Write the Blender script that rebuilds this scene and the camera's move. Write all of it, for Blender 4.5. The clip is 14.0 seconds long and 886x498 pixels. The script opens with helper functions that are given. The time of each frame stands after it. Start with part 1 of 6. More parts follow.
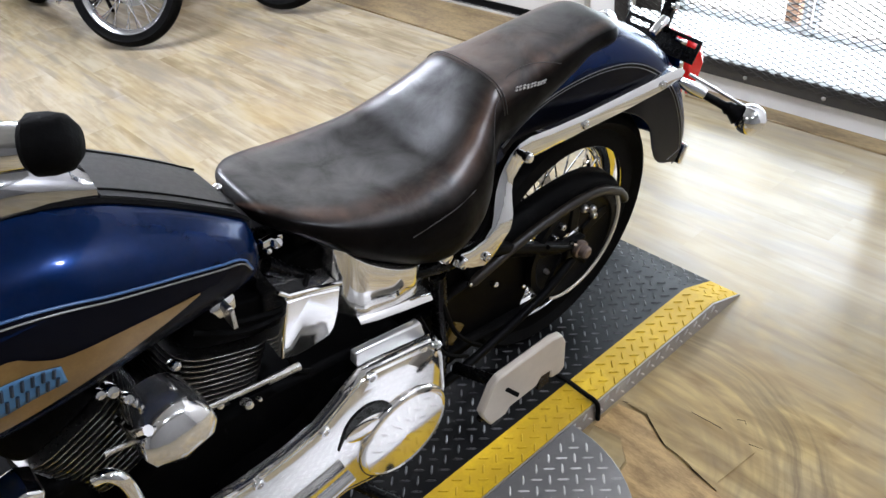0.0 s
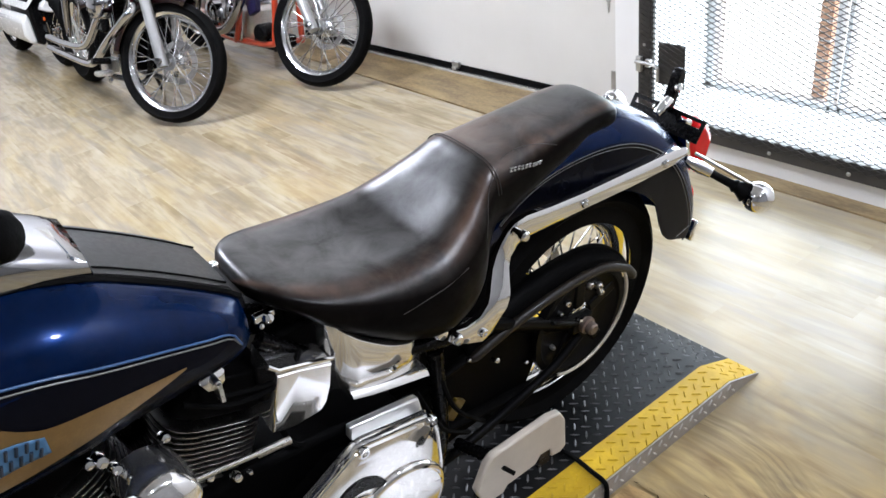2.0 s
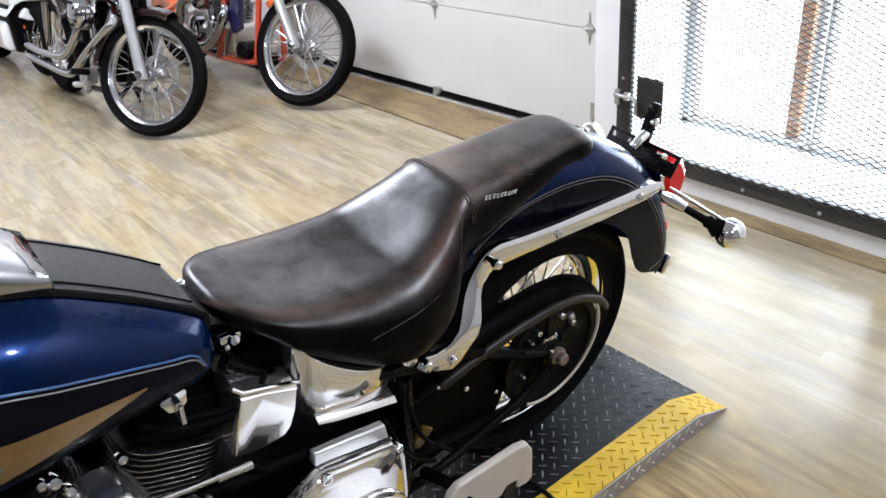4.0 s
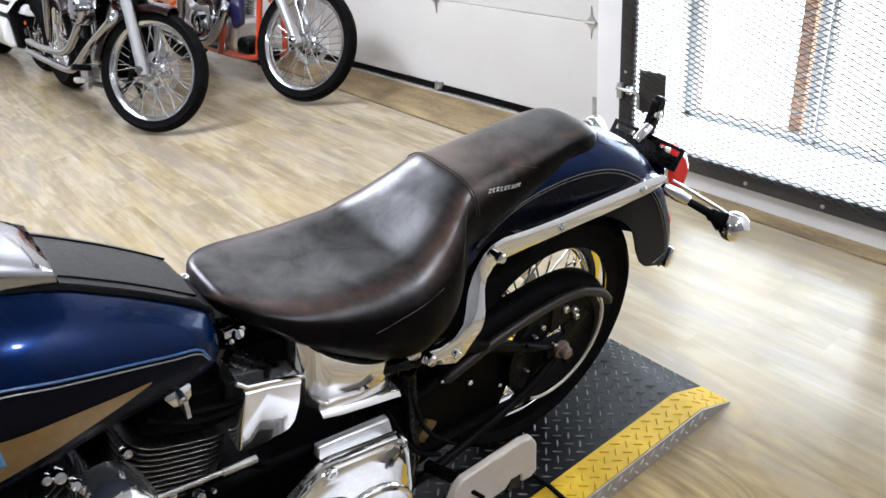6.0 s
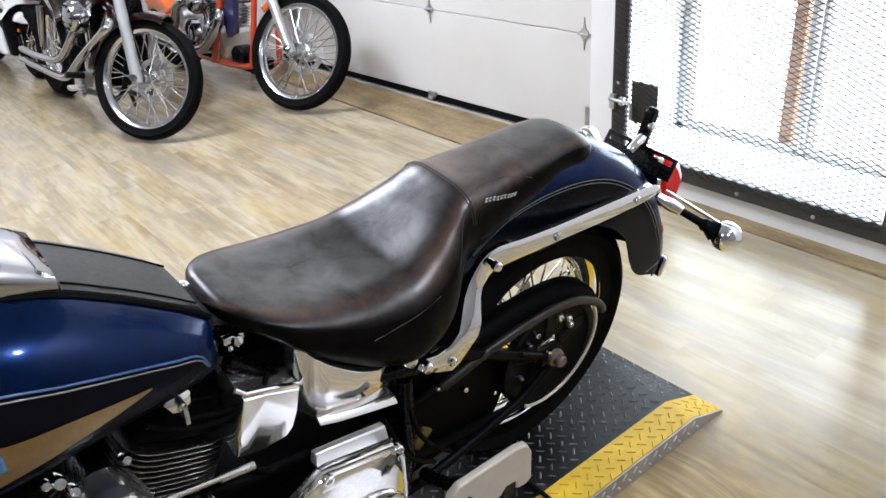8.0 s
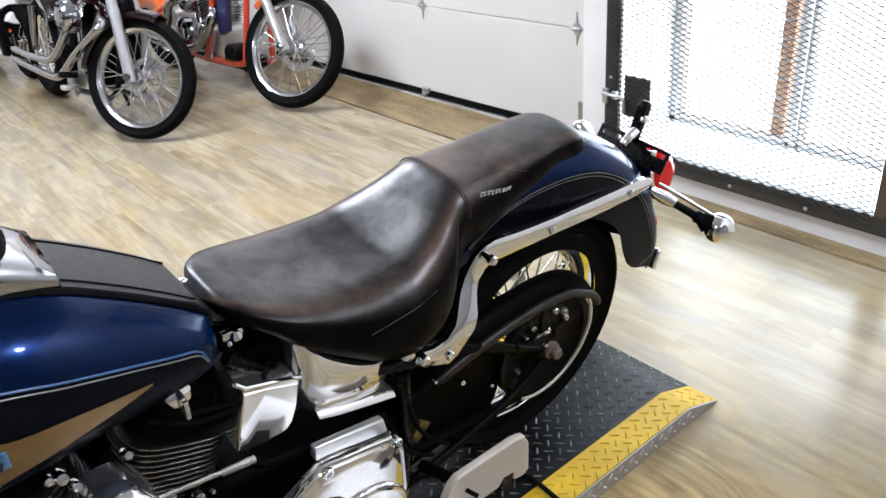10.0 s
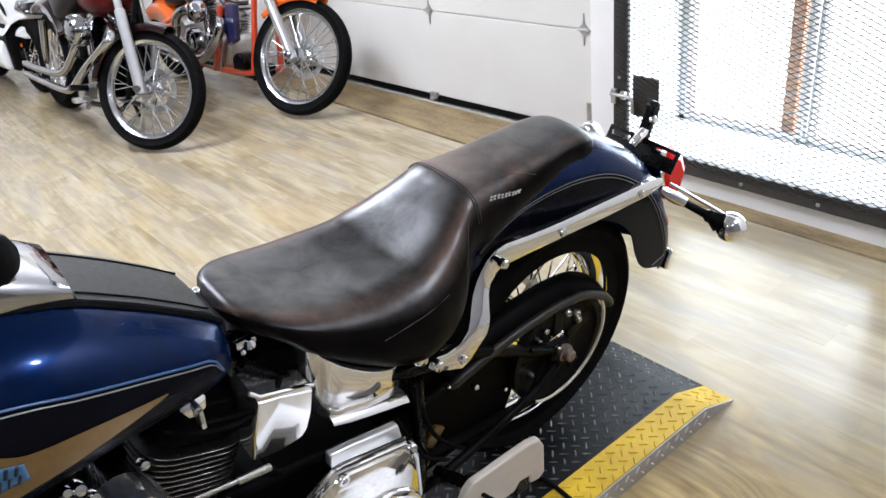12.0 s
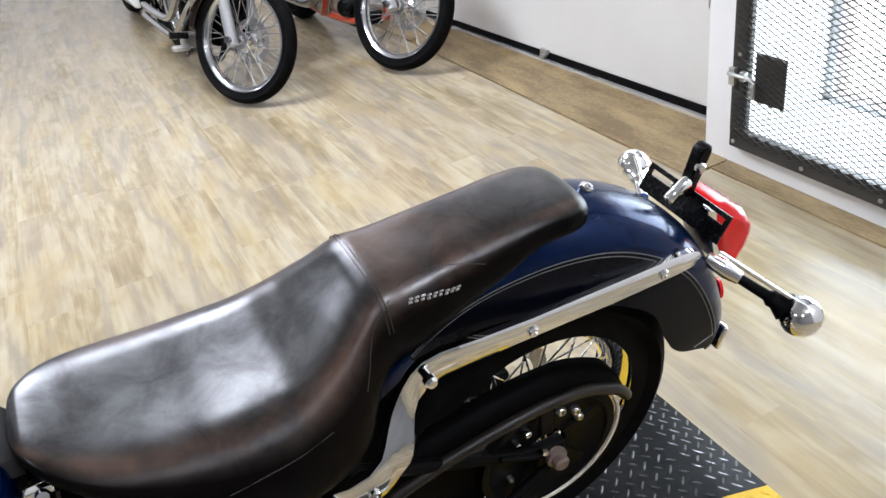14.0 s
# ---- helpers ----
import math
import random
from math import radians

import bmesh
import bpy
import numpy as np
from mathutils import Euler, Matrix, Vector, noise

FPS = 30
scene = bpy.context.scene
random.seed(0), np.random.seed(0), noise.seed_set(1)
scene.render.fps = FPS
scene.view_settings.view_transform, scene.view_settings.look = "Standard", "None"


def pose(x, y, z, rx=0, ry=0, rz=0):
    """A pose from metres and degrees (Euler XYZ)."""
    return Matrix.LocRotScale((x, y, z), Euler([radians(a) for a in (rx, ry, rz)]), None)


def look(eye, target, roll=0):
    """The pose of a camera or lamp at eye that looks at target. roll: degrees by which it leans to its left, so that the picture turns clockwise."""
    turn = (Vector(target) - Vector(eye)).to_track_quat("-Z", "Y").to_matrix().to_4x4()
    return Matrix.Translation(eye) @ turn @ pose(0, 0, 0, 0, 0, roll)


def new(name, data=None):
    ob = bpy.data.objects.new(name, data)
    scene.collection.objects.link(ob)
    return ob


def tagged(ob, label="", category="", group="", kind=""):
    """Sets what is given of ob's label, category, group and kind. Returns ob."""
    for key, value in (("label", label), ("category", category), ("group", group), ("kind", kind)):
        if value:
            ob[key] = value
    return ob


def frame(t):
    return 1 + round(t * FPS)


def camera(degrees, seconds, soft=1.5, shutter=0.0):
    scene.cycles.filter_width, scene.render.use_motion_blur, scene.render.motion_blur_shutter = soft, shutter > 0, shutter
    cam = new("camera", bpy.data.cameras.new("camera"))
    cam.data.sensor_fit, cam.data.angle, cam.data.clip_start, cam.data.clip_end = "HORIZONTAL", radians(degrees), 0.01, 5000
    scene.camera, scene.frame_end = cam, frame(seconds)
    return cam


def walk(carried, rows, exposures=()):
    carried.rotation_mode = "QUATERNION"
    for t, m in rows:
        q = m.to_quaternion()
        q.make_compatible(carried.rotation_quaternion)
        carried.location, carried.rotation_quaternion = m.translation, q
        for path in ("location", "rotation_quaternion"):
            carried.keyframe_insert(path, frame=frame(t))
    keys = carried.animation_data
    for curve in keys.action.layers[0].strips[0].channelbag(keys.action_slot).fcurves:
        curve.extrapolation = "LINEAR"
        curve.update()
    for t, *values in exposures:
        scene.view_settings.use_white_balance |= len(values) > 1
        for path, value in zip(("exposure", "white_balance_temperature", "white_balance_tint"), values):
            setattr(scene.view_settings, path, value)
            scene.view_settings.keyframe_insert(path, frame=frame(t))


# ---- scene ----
cam = camera(58.9, 14.0, soft=1.5)
PATH = [
    (0, (-1.095, -1.007, 1.398), (-0.093, 0.28, 0.241), -6.7),
    (0.2, (-1.083, -1.019, 1.396), (-0.044, 0.252, 0.253), -7.3),
    (0.5, (-1.072, -1.02, 1.399), (-0.032, 0.262, 0.271), -8.2),
    (0.7, (-1.071, -1.017, 1.401), (-0.05, 0.274, 0.265), -9.3),
    (1, (-1.07, -1.014, 1.391), (-0.081, 0.288, 0.239), -9.5),
    (1.2, (-1.059, -1.027, 1.386), (-0.037, 0.287, 0.279), -8.0),
    (1.5, (-1.051, -1.041, 1.402), (-0.055, 0.351, 0.368), -5.4),
    (1.7, (-1.052, -1.062, 1.410), (-0.088, 0.372, 0.404), -7.2),
    (2, (-1.036, -1.076, 1.415), (-0.05, 0.349, 0.416), -7.9),
    (2.5, (-1.035, -1.089, 1.43), (0.002, 0.337, 0.485), -6.0),
    (3, (-1.025, -1.085, 1.425), (0.023, 0.333, 0.482), -5.1),
    (5.5, (-1.025, -1.064, 1.41), (0.037, 0.332, 0.45), -4.7),
    (6, (-1.028, -1.07, 1.411), (0.02, 0.336, 0.448), -5.1),
    (6.5, (-1.033, -1.078, 1.417), (0.006, 0.342, 0.466), -5.4),
    (7, (-1.035, -1.072, 1.417), (0.038, 0.319, 0.463), -4.8),
    (7.5, (-1.039, -1.073, 1.417), (0.033, 0.328, 0.474), -4.5),
    (10, (-1.052, -1.083, 1.42), (0.027, 0.305, 0.467), -5.0),
    (10.5, (-1.054, -1.101, 1.423), (0.017, 0.31, 0.494), -5.7),
    (11, (-1.048, -1.102, 1.421), (0.007, 0.319, 0.491), -6.4),
    (11.5, (-1.043, -1.092, 1.424), (0.001, 0.329, 0.481), -6.0),
    (12, (-1.051, -1.084, 1.422), (0.009, 0.326, 0.48), -6.6),
    (12.5, (-1.062, -1.076, 1.422), (-0.004, 0.283, 0.405), -12.1),
    (12.7, (-1.03, -1.08, 1.422), (0.055, 0.246, 0.39), -12.1),
    (13, (-0.932, -1.101, 1.423), (0.123, 0.28, 0.434), -12.5),
    (13.2, (-0.837, -1.104, 1.420), (0.106, 0.367, 0.446), -12.8),
    (13.5, (-0.711, -1.087, 1.427), (0.115, 0.435, 0.426), -10.4),
    (13.7, (-0.63, -1.039, 1.421), (0.12, 0.501, 0.388), -12.2),
    (14, (-0.495, -0.933, 1.433), (0.161, 0.634, 0.378), -9.7),
]
walk(cam, [(t, look(eye, target, roll)) for t, eye, target, roll in PATH])

# ---- world and light ----
world = bpy.data.worlds.new("world")
scene.world = world
world.use_nodes = True
wn = world.node_tree.nodes
sky = wn.new("ShaderNodeTexSky")
sky.sky_type, sky.sun_disc = "NISHITA", False
sky.sun_elevation, sky.sun_rotation = radians(40), radians(140)
wn["Background"].inputs[1].default_value = 0.12
world.node_tree.links.new(sky.outputs[0], wn["Background"].inputs[0])

sun = new("sun", bpy.data.lights.new("sun", "SUN"))
sun.data.energy, sun.data.angle, sun.data.color = 1.0, radians(12), (1.0, 0.97, 0.92)
sun.matrix_world = look((9, -4, 7), (2, 0, 0))

EXPO = 0.0
scene.view_settings.exposure = EXPO


def area_lamp(name, m, sx, sy, watts, colour=(1, 1, 1)):
    data = bpy.data.lights.new(name, "AREA")
    data.shape, data.size, data.size_y, data.energy, data.color = "RECTANGLE", sx, sy, watts, colour
    ob = new(name, data)
    ob.matrix_world = m
    return ob


# daylight through the caged window
area_lamp("window_daylight", look((1.96, 0.40, 0.72), (0.0, 0.40, 0.55)), 1.15, 1.2, 44, (0.72, 0.87, 1.0))
CEIL = 3.3
# unseen lamps, placed and weighted to set seat highlights and floor brightness
LAMPS = [(-1.0, 3.1, 122), (-0.45, 3.15, 86), (0.05, 3.05, 50), (-0.95, 2.35, 92), (-0.4, 2.3, 66), (-3.4, -0.6, 46), (-3.4, 3.0, 62), (0.6, -2.1, 112), (-1.3, -2.6, 34), (-4.9, 1.2, 26), (-2.8, 6.6, 34), (0.9, 5.6, 30)]
for lx, ly, watts in LAMPS:
    data = bpy.data.lights.new("added_ceiling_bulb", "POINT")
    data.shadow_soft_size, data.energy, data.color = 0.11, watts * 1.11, (0.945, 1.0, 1.17)
    ob = new("added_ceiling_bulb", data)
    ob.matrix_world = pose(lx, ly, CEIL - 0.24)


# ---- materials ----
def material(name, colour, rough=0.5, metal=0.0, second=None, scale=8.0, amount=0.5, rough_var=0.1, bump=0.0, bump_scale=200.0,
             coat=0.0, coat_rough=0.04, stretch=(1, 1, 1), spec=0.5, random_value=0.0, fine=0.0, low=0.35, high=0.7):
    m = bpy.data.materials.new(name)
    m.use_nodes = True
    nt = m.node_tree
    n, link = nt.nodes, nt.links.new
    b = n["Principled BSDF"]
    b.inputs["Metallic"].default_value = metal
    b.inputs["Coat Weight"].default_value = coat
    b.inputs["Coat Roughness"].default_value = coat_rough
    b.inputs["Specular IOR Level"].default_value = spec
    tc, mp = n.new("ShaderNodeTexCoord"), n.new("ShaderNodeMapping")
    mp.inputs["Scale"].default_value = stretch
    link(tc.outputs["Object"], mp.inputs["Vector"])
    info = n.new("ShaderNodeObjectInfo")
    off = n.new("ShaderNodeVectorMath")
    off.operation = "MULTIPLY_ADD"
    off.inputs[1].default_value = (37, 53, 71)
    link(info.outputs["Random"], off.inputs[0])
    link(mp.outputs["Vector"], off.inputs[2])
    big = n.new("ShaderNodeTexNoise")
    big.inputs["Scale"].default_value, big.inputs["Detail"].default_value = scale, 6
    small = n.new("ShaderNodeTexNoise")
    small.inputs["Scale"].default_value, small.inputs["Detail"].default_value = scale * 9, 3
    link(off.outputs[0], big.inputs["Vector"])
    link(off.outputs[0], small.inputs["Vector"])
    ramp = n.new("ShaderNodeMapRange")
    ramp.inputs["From Min"].default_value, ramp.inputs["From Max"].default_value = low, high
    ramp.inputs["To Max"].default_value = amount
    add = n.new("ShaderNodeMath")
    add.operation = "MULTIPLY_ADD"
    add.inputs[1].default_value = fine
    link(small.outputs["Fac"], add.inputs[0])
    link(big.outputs["Fac"], add.inputs[2])
    link(add.outputs[0], ramp.inputs["Value"])
    mix = n.new("ShaderNodeMix")
    mix.data_type = "RGBA"
    mix.inputs[6].default_value = (*colour, 1)
    mix.inputs[7].default_value = (*(second or [c * 0.7 for c in colour]), 1)
    link(ramp.outputs[0], mix.inputs[0])
    out = mix.outputs[2]
    if random_value:
        hsv = n.new("ShaderNodeHueSaturation")
        vr = n.new("ShaderNodeMapRange")
        vr.inputs["To Min"].default_value, vr.inputs["To Max"].default_value = 1 - random_value, 1 + random_value
        link(info.outputs["Random"], vr.inputs["Value"])
        link(vr.outputs[0], hsv.inputs["Value"])
        link(out, hsv.inputs["Color"])
        out = hsv.outputs[0]
    link(out, b.inputs["Base Color"])
    rr = n.new("ShaderNodeMapRange")
    rr.inputs["To Min"].default_value, rr.inputs["To Max"].default_value = max(0.0, rough - rough_var), min(1.0, rough + rough_var)
    link(small.outputs["Fac"], rr.inputs["Value"])
    link(rr.outputs[0], b.inputs["Roughness"])
    if bump:
        tex = n.new("ShaderNodeTexNoise")
        tex.inputs["Scale"].default_value, tex.inputs["Detail"].default_value = bump_scale, 4
        link(mp.outputs["Vector"], tex.inputs["Vector"])
        bp = n.new("ShaderNodeBump")
        bp.inputs["Strength"].default_value, bp.inputs["Distance"].default_value = bump, 0.002
        link(tex.outputs["Fac"], bp.inputs["Height"])
        link(bp.outputs[0], b.inputs["Normal"])
    return m


LEATHER = material("seat_leather", (0.008, 0.0078, 0.0078), 0.34, second=(0.016, 0.013, 0.012), scale=6, amount=0.75, rough_var=0.08, bump=0.2, bump_scale=420, spec=0.3, fine=0.2)
STRAP = material("console_leather", (0.020, 0.0195, 0.019), 0.5, second=(0.012, 0.0115, 0.011), scale=14, bump=0.15, bump_scale=500)
STITCH = material("seam_piping", (0.020, 0.017, 0.015), 0.45)
BLUE = material("blue_paint", (0.0002, 0.0118, 0.060), 0.25, metal=0.5, second=(0.0002, 0.0055, 0.030), scale=30, amount=0.6, coat=0.25, coat_rough=0.07, rough_var=0.03, spec=0.06)
NAVY = material("dark_blue_paint", (0.003, 0.0035, 0.007), 0.22, second=(0.002, 0.0025, 0.005), scale=30, rough_var=0.03, spec=0.06)
GOLD = material("gold_stripe_paint", (0.30, 0.185, 0.062), 0.36, metal=0.5, second=(0.16, 0.09, 0.03), scale=26, coat=0.3, fine=0.3)
SILVERLINE = material("silver_pinstripe", (0.22, 0.215, 0.205), 0.4, metal=0.3)
BLUELINE = material("light_blue_pinstripe", (0.035, 0.115, 0.30), 0.35)
BADGE = material("badge_blue", (0.06, 0.18, 0.34), 0.4, scale=40)
BADGEDARK = material("badge_dark", (0.012, 0.03, 0.06), 0.4)
CHROME = material("chrome", (0.86, 0.86, 0.865), 0.05, metal=1.0, second=(0.80, 0.80, 0.80), scale=6, rough_var=0.03)
POLISHED = material("polished_alloy_chrome", (0.93, 0.92, 0.91), 0.09, metal=0.95, second=(0.86, 0.85, 0.83), scale=5, rough_var=0.03)
# darker copy of the chrome: shaded surroundings it would mirror are in its colour
DIMCHROME = material("shaded_chrome", (0.42, 0.42, 0.435), 0.07, metal=1.0, second=(0.30, 0.30, 0.31), scale=9, rough_var=0.04)
BRIGHTRIM = material("bright_rim_chrome", (0.70, 0.70, 0.71), 0.16, metal=0.95, second=(0.52, 0.52, 0.53), scale=14, rough_var=0.05)
SATINMETAL = material("brushed_metal", (0.62, 0.61, 0.59), 0.3, metal=1.0, scale=30, rough_var=0.1)
CAST = material("worn_cast_alloy", (0.62, 0.56, 0.48), 0.42, metal=0.15, second=(0.50, 0.45, 0.38), scale=18, amount=0.6, bump=0.15, bump_scale=150)
BLACK = material("black_enamel", (0.003, 0.003, 0.0033), 0.26, second=(0.005, 0.0048, 0.0046), scale=15, rough_var=0.1, spec=0.12)
SATINBLACK = material("satin_black_steel", (0.0035, 0.0035, 0.0038), 0.4, second=(0.005, 0.0046, 0.0042), scale=22, rough_var=0.12, bump=0.1, spec=0.05)
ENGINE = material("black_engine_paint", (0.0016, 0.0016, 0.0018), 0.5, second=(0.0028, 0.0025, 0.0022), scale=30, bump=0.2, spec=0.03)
GUARD = material("belt_guard_plastic", (0.014, 0.0105, 0.0075), 0.42, second=(0.008, 0.0058, 0.0045), scale=12, bump=0.1, spec=0.35)
RUBBER = material("tyre_rubber", (0.0022, 0.0022, 0.0023), 0.7, second=(0.007, 0.0066, 0.006), scale=25, bump=0.25, bump_scale=300, spec=0.05)
REDLENS = material("red_lens", (0.72, 0.006, 0.009), 0.16, second=(0.50, 0.003, 0.005), scale=30, coat=0.12, spec=0.28)
DECK = material("black_tread_plate", (0.004, 0.0042, 0.0048), 0.36, second=(0.011, 0.0108, 0.011), scale=9, amount=0.6, rough_var=0.10, bump=0.08, fine=0.2, spec=0.08)
YELLOW = material("yellow_tread_paint", (0.72, 0.475, 0.018), 0.5, second=(0.50, 0.31, 0.018), scale=14, amount=0.75, bump=0.12, fine=0.35, spec=0.2)
ALU = material("bare_tread_plate", (0.42, 0.395, 0.36), 0.42, metal=0.3, second=(0.28, 0.255, 0.225), scale=14, amount=0.7, fine=0.3)
PLY = material("plywood", (0.315, 0.228, 0.108), 0.40, second=(0.135, 0.088, 0.038), scale=5.5, amount=0.95, stretch=(2.6, 0.7, 1), fine=0.45, bump=0.1, low=0.54, high=0.88)
BAREPLY = material("bare_subfloor", (0.58, 0.385, 0.17), 0.4, second=(0.30, 0.185, 0.075), scale=14, amount=0.95, stretch=(3, 0.8, 1), fine=0.4, bump=0.2, low=0.54, high=0.86)
# bare lugs lighter than the plate below: their glints are put into the colour
PADALU = material("glinting_bare_lugs", (0.78, 0.77, 0.75), 0.34, metal=0.4, second=(0.60, 0.59, 0.57), scale=14, amount=0.7, fine=0.3)
PADPLATE = material("bare_plate_under_lugs", (0.52, 0.51, 0.50), 0.33, metal=0.75, second=(0.40, 0.39, 0.375), scale=14, amount=0.7, fine=0.3)
# deck lugs: highlights on the black plate put into a lighter colour
DECKGLINT = material("glinting_deck_lugs", (0.26, 0.262, 0.27), 0.30, metal=0.5, second=(0.03, 0.03, 0.031), scale=22, amount=0.8, fine=0.3)
# for walls out of view, dark so that chrome and paint mirror less light
DARKWALL = material("dark_wall_for_reflections", (0.20, 0.197, 0.19), 0.7, scale=2)
WALLPAINT = material("white_wall_paint", (0.85, 0.845, 0.83), 0.6, second=(0.75, 0.73, 0.70), scale=3, bump=0.08, bump_scale=120)
DOORWHITE = material("door_panel_white", (0.70, 0.685, 0.645), 0.45, second=(0.64, 0.62, 0.575), scale=2.5, amount=0.7, bump=0.06, bump_scale=90)
CEILPAINT = material("ceiling_paint", (0.30, 0.30, 0.29), 0.8, scale=2)
CAGESTEEL = material("dark_grey_steel", (0.030, 0.029, 0.028), 0.5, second=(0.060, 0.054, 0.047), scale=11, amount=0.6, metal=0.2, bump=0.15, fine=0.2)
RUSTSTEEL = material("brown_worn_steel", (0.12, 0.075, 0.045), 0.55, second=(0.05, 0.045, 0.04), scale=12, amount=0.8, metal=0.3, stretch=(1, 1, 0.25))
GALV = material("galvanised_steel", (0.52, 0.52, 0.50), 0.4, metal=0.8, second=(0.38, 0.38, 0.37), scale=25, amount=0.8)
BRICK = material("orange_brick", (0.74, 0.43, 0.28), 0.8, second=(0.60, 0.32, 0.20), scale=20, bump=0.3)
REDPAINT = material("dark_red_paint", (0.070, 0.003, 0.003), 0.3, second=(0.045, 0.002, 0.002), scale=20, coat=0.25, spec=0.1)
REDBLACK = material("black_cherry_paint", (0.012, 0.0015, 0.002), 0.22, metal=0.2, second=(0.008, 0.001, 0.0015), scale=20, coat=1.0)
ORANGE = material("orange_paint", (0.72, 0.13, 0.012), 0.3, second=(0.60, 0.09, 0.010), scale=15, coat=1.0)
REDFRAME = material("red_orange_frame_paint", (0.50, 0.05, 0.015), 0.32, second=(0.42, 0.04, 0.012), scale=15, coat=0.8)
WHITEPAINT = material("white_gloss_paint", (0.82, 0.82, 0.80), 0.25, second=(0.76, 0.76, 0.74), scale=5, coat=0.8)
FORKALU = material("pale_fork_alloy", (0.37, 0.37, 0.365), 0.34, metal=0.55, second=(0.30, 0.30, 0.29), scale=20)
DARKBLUE = material("indigo_enamel", (0.012, 0.012, 0.06), 0.3, scale=20, coat=0.6)
WINFRAME = material("grey_window_frame", (0.44, 0.44, 0.45), 0.5, scale=10)
PAVING = material("pale_concrete", (0.62, 0.61, 0.59), 0.8, second=(0.5, 0.5, 0.48), scale=6, bump=0.2)
BRASS = material("dull_brass", (0.16, 0.105, 0.02), 0.4, metal=0.5, second=(0.08, 0.05, 0.012), scale=40)
NUTSTEEL = material("rusty_axle_steel", (0.20, 0.15, 0.125), 0.5, metal=0.3, second=(0.12, 0.08, 0.06), scale=60)
SATINALU = material("bright_satin_alloy", (0.86, 0.86, 0.85), 0.26, metal=0.7, second=(0.80, 0.80, 0.79), scale=4, rough_var=0.02)
AMBER = material("amber_reflector", (0.6, 0.12, 0.02), 0.2, coat=0.6)


def glow(name, colour, strength):
    m = bpy.data.materials.new(name)
    m.use_nodes = True
    b = m.node_tree.nodes["Principled BSDF"]
    b.inputs["Base Color"].default_value = (*colour, 1)
    b.inputs["Emission Color"].default_value = (*colour, 1)
    b.inputs["Emission Strength"].default_value = strength
    return m


OUTSIDE = glow("bright_outdoors", (0.97, 0.98, 1.0), 3.6)
BULB = glow("lamp_diffuser", (0.95, 1.0, 1.03), 14.0)
GLASS = bpy.data.materials.new("window_glass")
GLASS.use_nodes = True
gb = GLASS.node_tree.nodes["Principled BSDF"]
gb.inputs["Transmission Weight"].default_value, gb.inputs["Roughness"].default_value, gb.inputs["IOR"].default_value = 1.0, 0.0, 1.1



